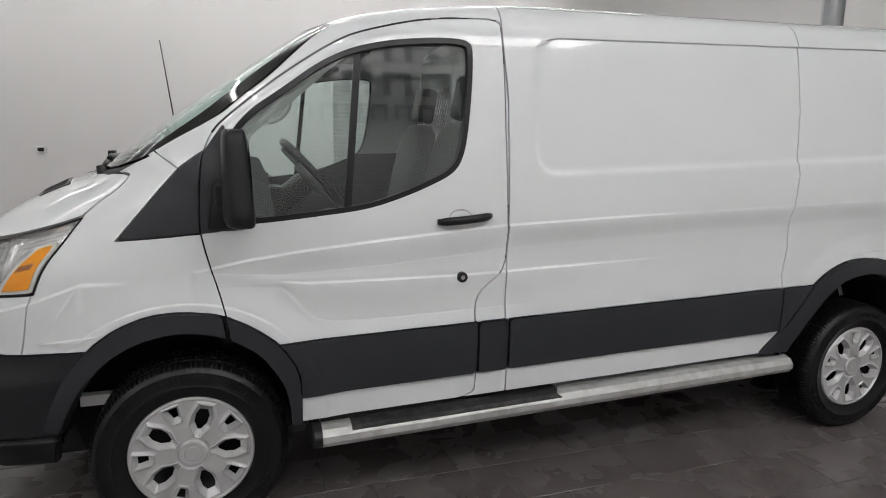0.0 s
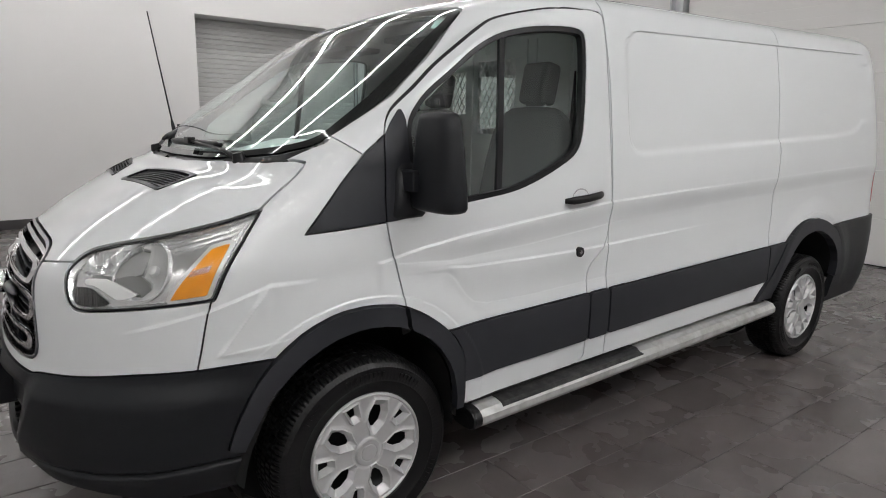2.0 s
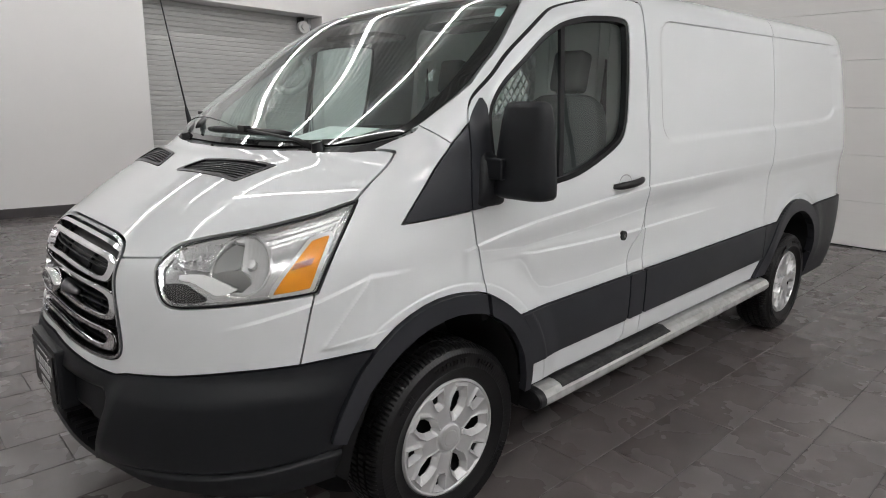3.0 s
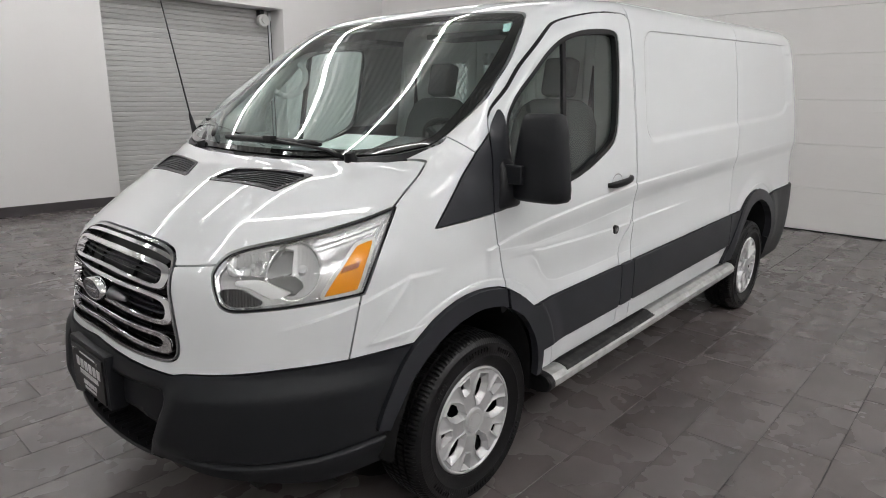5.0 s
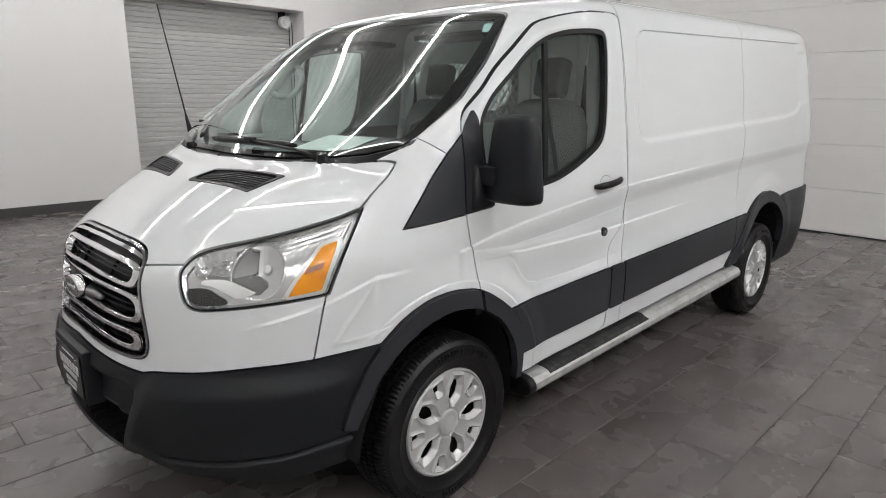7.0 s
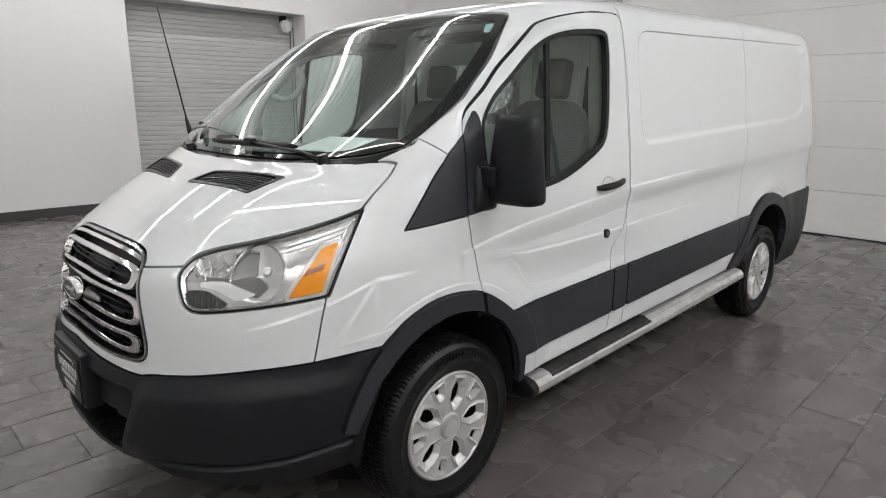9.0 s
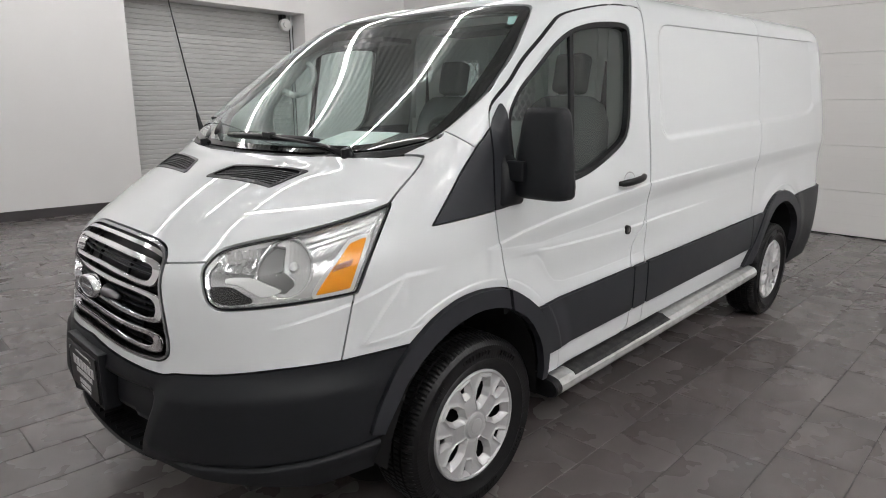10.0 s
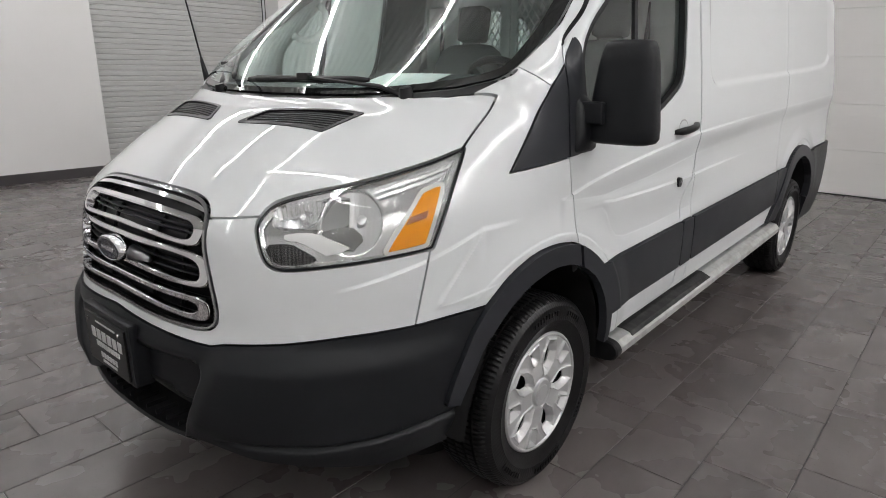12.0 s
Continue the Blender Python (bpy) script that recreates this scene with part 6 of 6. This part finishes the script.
seat(-0.52, 1.11)
seat(0.385, 1.18)
bm = bmesh.new()
box(bm, (-0.3, -0.58, 0.58), (0.45, 0.58, 0.62))
box(bm, (0.45, -0.93, 0.58), (1.38, 0.93, 0.62))
part("cab_floor", bm, TRIM, van, "black rubber cab floor")
bm = bmesh.new()
box(bm, (1.40, -0.90, 0.62), (2.80, 0.90, 0.66))
box(bm, (2.80, -0.58, 0.62), (4.30, 0.58, 0.66))
part("load_floor", bm, CARGO, van, "painted load floor")
for s in (-1, 1):
    pts = [(0.33, 0.845, 1.605), (0.372, 0.802, 1.575), (0.447, 0.790, 1.597), (0.508, 0.790, 1.665), (0.512, 0.800, 1.728), (0.505, 0.840, 1.765)]
    for _ in range(2):
        pts = pts[:1] + [tuple(a + (b - a) * t for a, b in zip(p, q)) for p, q in zip(pts, pts[1:]) for t in (0.25, 0.75)] + pts[-1:]
    if s > 0:
        part("grab_handle", tube(bmesh.new(), [(x, s * y, z) for x, y, z in pts], 0.018, 10), LIGHTTRIM, van, "light grey grab handle", soft=True)
    rings = []
    for xa_, za_, xb_, zb_ in ((0.00, 1.385, 0.27, 1.375), (0.03, 1.46, 0.262, 1.43), (0.09, 1.515, 0.280, 1.515), (0.18, 1.59, 0.345, 1.590), (0.28, 1.67, 0.440, 1.676), (0.40, 1.75, 0.560, 1.783), (0.50, 1.82, 0.66, 1.845)):
        xb_ = xb_ if s > 0 else xa_ + 0.09
        mid_ = ((xa_ + xb_) / 2, (za_ + zb_) / 2)
        in_ = 0.0 if s > 0 else 0.06
        rings.append([(xa_ + in_, s * (0.885 - in_), za_), (xa_ + in_, s * (0.865 - in_), za_), (mid_[0] + in_, s * (0.838 - in_), mid_[1]), (xb_ + in_, s * (0.862 - in_), zb_), (xb_ + in_, s * (0.885 - in_), zb_)])
    v, f = loft(rings)
    mesh_part("pillar_trim", v, f if s > 0 else [tuple(reversed(q)) for q in f], LIGHTTRIM, van, "light grey pillar trim")
    part("sun_visor", box(bmesh.new(), (0.52, s * 0.40 - 0.22, 1.845), (0.72, s * 0.40 + 0.22, 1.870), 0.01, None), TRIM, van, "grey sun visor")
    part("door_card", box(bmesh.new(), (0.40, min(s * 0.90, s * 0.945), 0.82), (1.16, max(s * 0.90, s * 0.945), 1.18), 0.02), TRIM, doors[0 if s < 0 else 1], "grey inner door card")
for s in (-1, 1):
    rings = [[(1.29, s * (0.655 - w_), z_), (1.29, s * (0.655 + w_), z_), (1.293, s * (0.655 + w_), z_), (1.293, s * (0.655 - w_), z_)] for z_, w_ in ((1.40, 0.022), (1.50, 0.020), (1.62, 0.012), (1.75, 0.004))]
    v, f = loft(rings)
    mesh_part("seat_belt", v, f, BLACK, van, "dark webbing seat belt", soft=False)
# partition with an expanded metal window
PX = 1.38
# openings: two mesh panels and a small clear one
HOLES = ((-0.15, 0.165, 1.44, 1.85), (0.28, 0.60, 1.555, 1.80), (0.70, 0.84, 1.68, 1.81))
bm = bmesh.new()
box(bm, (PX, -0.90, 0.62), (PX + 0.02, 0.90, 1.44))
box(bm, (PX, -0.84, 1.44), (PX + 0.02, -0.15, 1.96))
y_last = -0.15
for y0, y1, z0, z1 in HOLES:
    if y0 > y_last:
        box(bm, (PX, y_last, 1.44), (PX + 0.02, y0, 1.97))
    if z0 > 1.44:
        box(bm, (PX, y0, 1.44), (PX + 0.02, y1, z0))
    box(bm, (PX, y0, z1), (PX + 0.02, y1, 1.98))
    y_last = y1
box(bm, (PX, y_last, 1.44), (PX + 0.02, 0.86, 1.96))
partition = part("partition", bm, LIGHTTRIM, van, "pale steel partition with mesh windows")
for y_ in (-0.23, -0.30, -0.54, -0.60, 0.22):
    part("partition_rib", box(bmesh.new(), (PX - 0.010, y_ - 0.012, 0.66), (PX, y_ + 0.012, 1.94), 0.004), LIGHTTRIM, partition)
dy, dz = 0.044, 0.066
for WY0, WY1, WZ0, WZ1 in HOLES[:2]:
    bm = bmesh.new()
    n = int((WY1 - WY0) / dy) + int((WZ1 - WZ0) / dz) + 2
    rise = (WZ1 - WZ0) * dy / dz
    for sgn in (1, -1):
        for i in range(-n, 2 * n):
            ya, za, yb, zb_ = WY0 + i * dy, WZ0, WY0 + i * dy + sgn * rise, WZ1
            if sgn < 0:
                ya, yb, za, zb_ = yb, ya, zb_, za
            if yb <= WY0 or ya >= WY1:
                continue
            t0, t1 = max(0, (WY0 - ya) / (yb - ya)), min(1, (WY1 - ya) / (yb - ya))
            p_ = (PX + 0.006 + 0.003 * sgn, ya + (yb - ya) * t0, za + (zb_ - za) * t0)
            q_ = (PX + 0.006 + 0.003 * sgn, ya + (yb - ya) * t1, za + (zb_ - za) * t1)
            if (Vector(p_) - Vector(q_)).length > 0.01:
                cyl(bm, p_, q_, 0.0048, n=4, caps=False)
    part("partition_mesh", bm, MESHMETAL, partition, "expanded steel mesh")
_, ky, kz = co(pane[0])
TEAL = shader("sticker_print", (0.45, 0.62, 0.60), 0.5, mottle=0.15, scale=60)
skin("service_sticker", clip(pane, inside([(0.708, 1.870), (0.737, 1.873), (0.772, 1.835), (0.742, 1.835)], ky, kz)), TEAL, van, "small pale service sticker", -0.008, 0.0, both=False)

# ---- floor tiles, three-step bond ----
PXT, PYT, JOINT = 0.608, 0.297, 0.0035
h, e = 0.012, 0.0016
hx_, hy_ = PXT / 2 - JOINT / 2, PYT / 2 - JOINT / 2
tv = [(sx * hx_, sy * hy_, -h) for sx, sy in ((-1, -1), (1, -1), (1, 1), (-1, 1))]
tv += [(sx * hx_, sy * hy_, -e) for sx, sy in ((-1, -1), (1, -1), (1, 1), (-1, 1))]
tv += [(sx * (hx_ - e), sy * (hy_ - e), 0) for sx, sy in ((-1, -1), (1, -1), (1, 1), (-1, 1))]
tf = [(8, 9, 10, 11)]
for a in (0, 4):
    tf += [(a + i, a + (i + 1) % 4, a + 4 + (i + 1) % 4, a + 4 + i) for i in range(4)]
tile_mesh = bpy.data.meshes.new("tile")
tile_mesh.from_pydata(tv, [], tf)
tile_mesh.materials.append(TILE)
far_v, far_f = [], []
rng = random.Random(4)
for r in range(-14, 33):
    y = -1.686 + PYT * (r + 0.5)
    if not (Y0 - 0.1 < y < Y1 + 0.5):
        continue
    first_joint = (-0.929 - (r - 7) * PXT / 3) % PXT
    for c in range(-12, 14):
        x = first_joint + PXT * (c + 0.5)
        if not (X0 - 0.2 < x < X1 + 0.1):
            continue
        lift = rng.uniform(-0.0006, 0.0)
        if -1.9 < x < 4.9 and -3.2 < y < 1.6:
            o = new("tile", tile_mesh)
            o.parent = floor
            o.location = (x, y, lift)
        else:
            k = len(far_v)
            far_v += [(x + a, y + b, z + lift) for a, b, z in tv]
            far_f += [tuple(i + k for i in q) for q in tf]
tagged(mesh_part("far_tiles", far_v, far_f, TILE, floor, soft=False), kind="stuff")
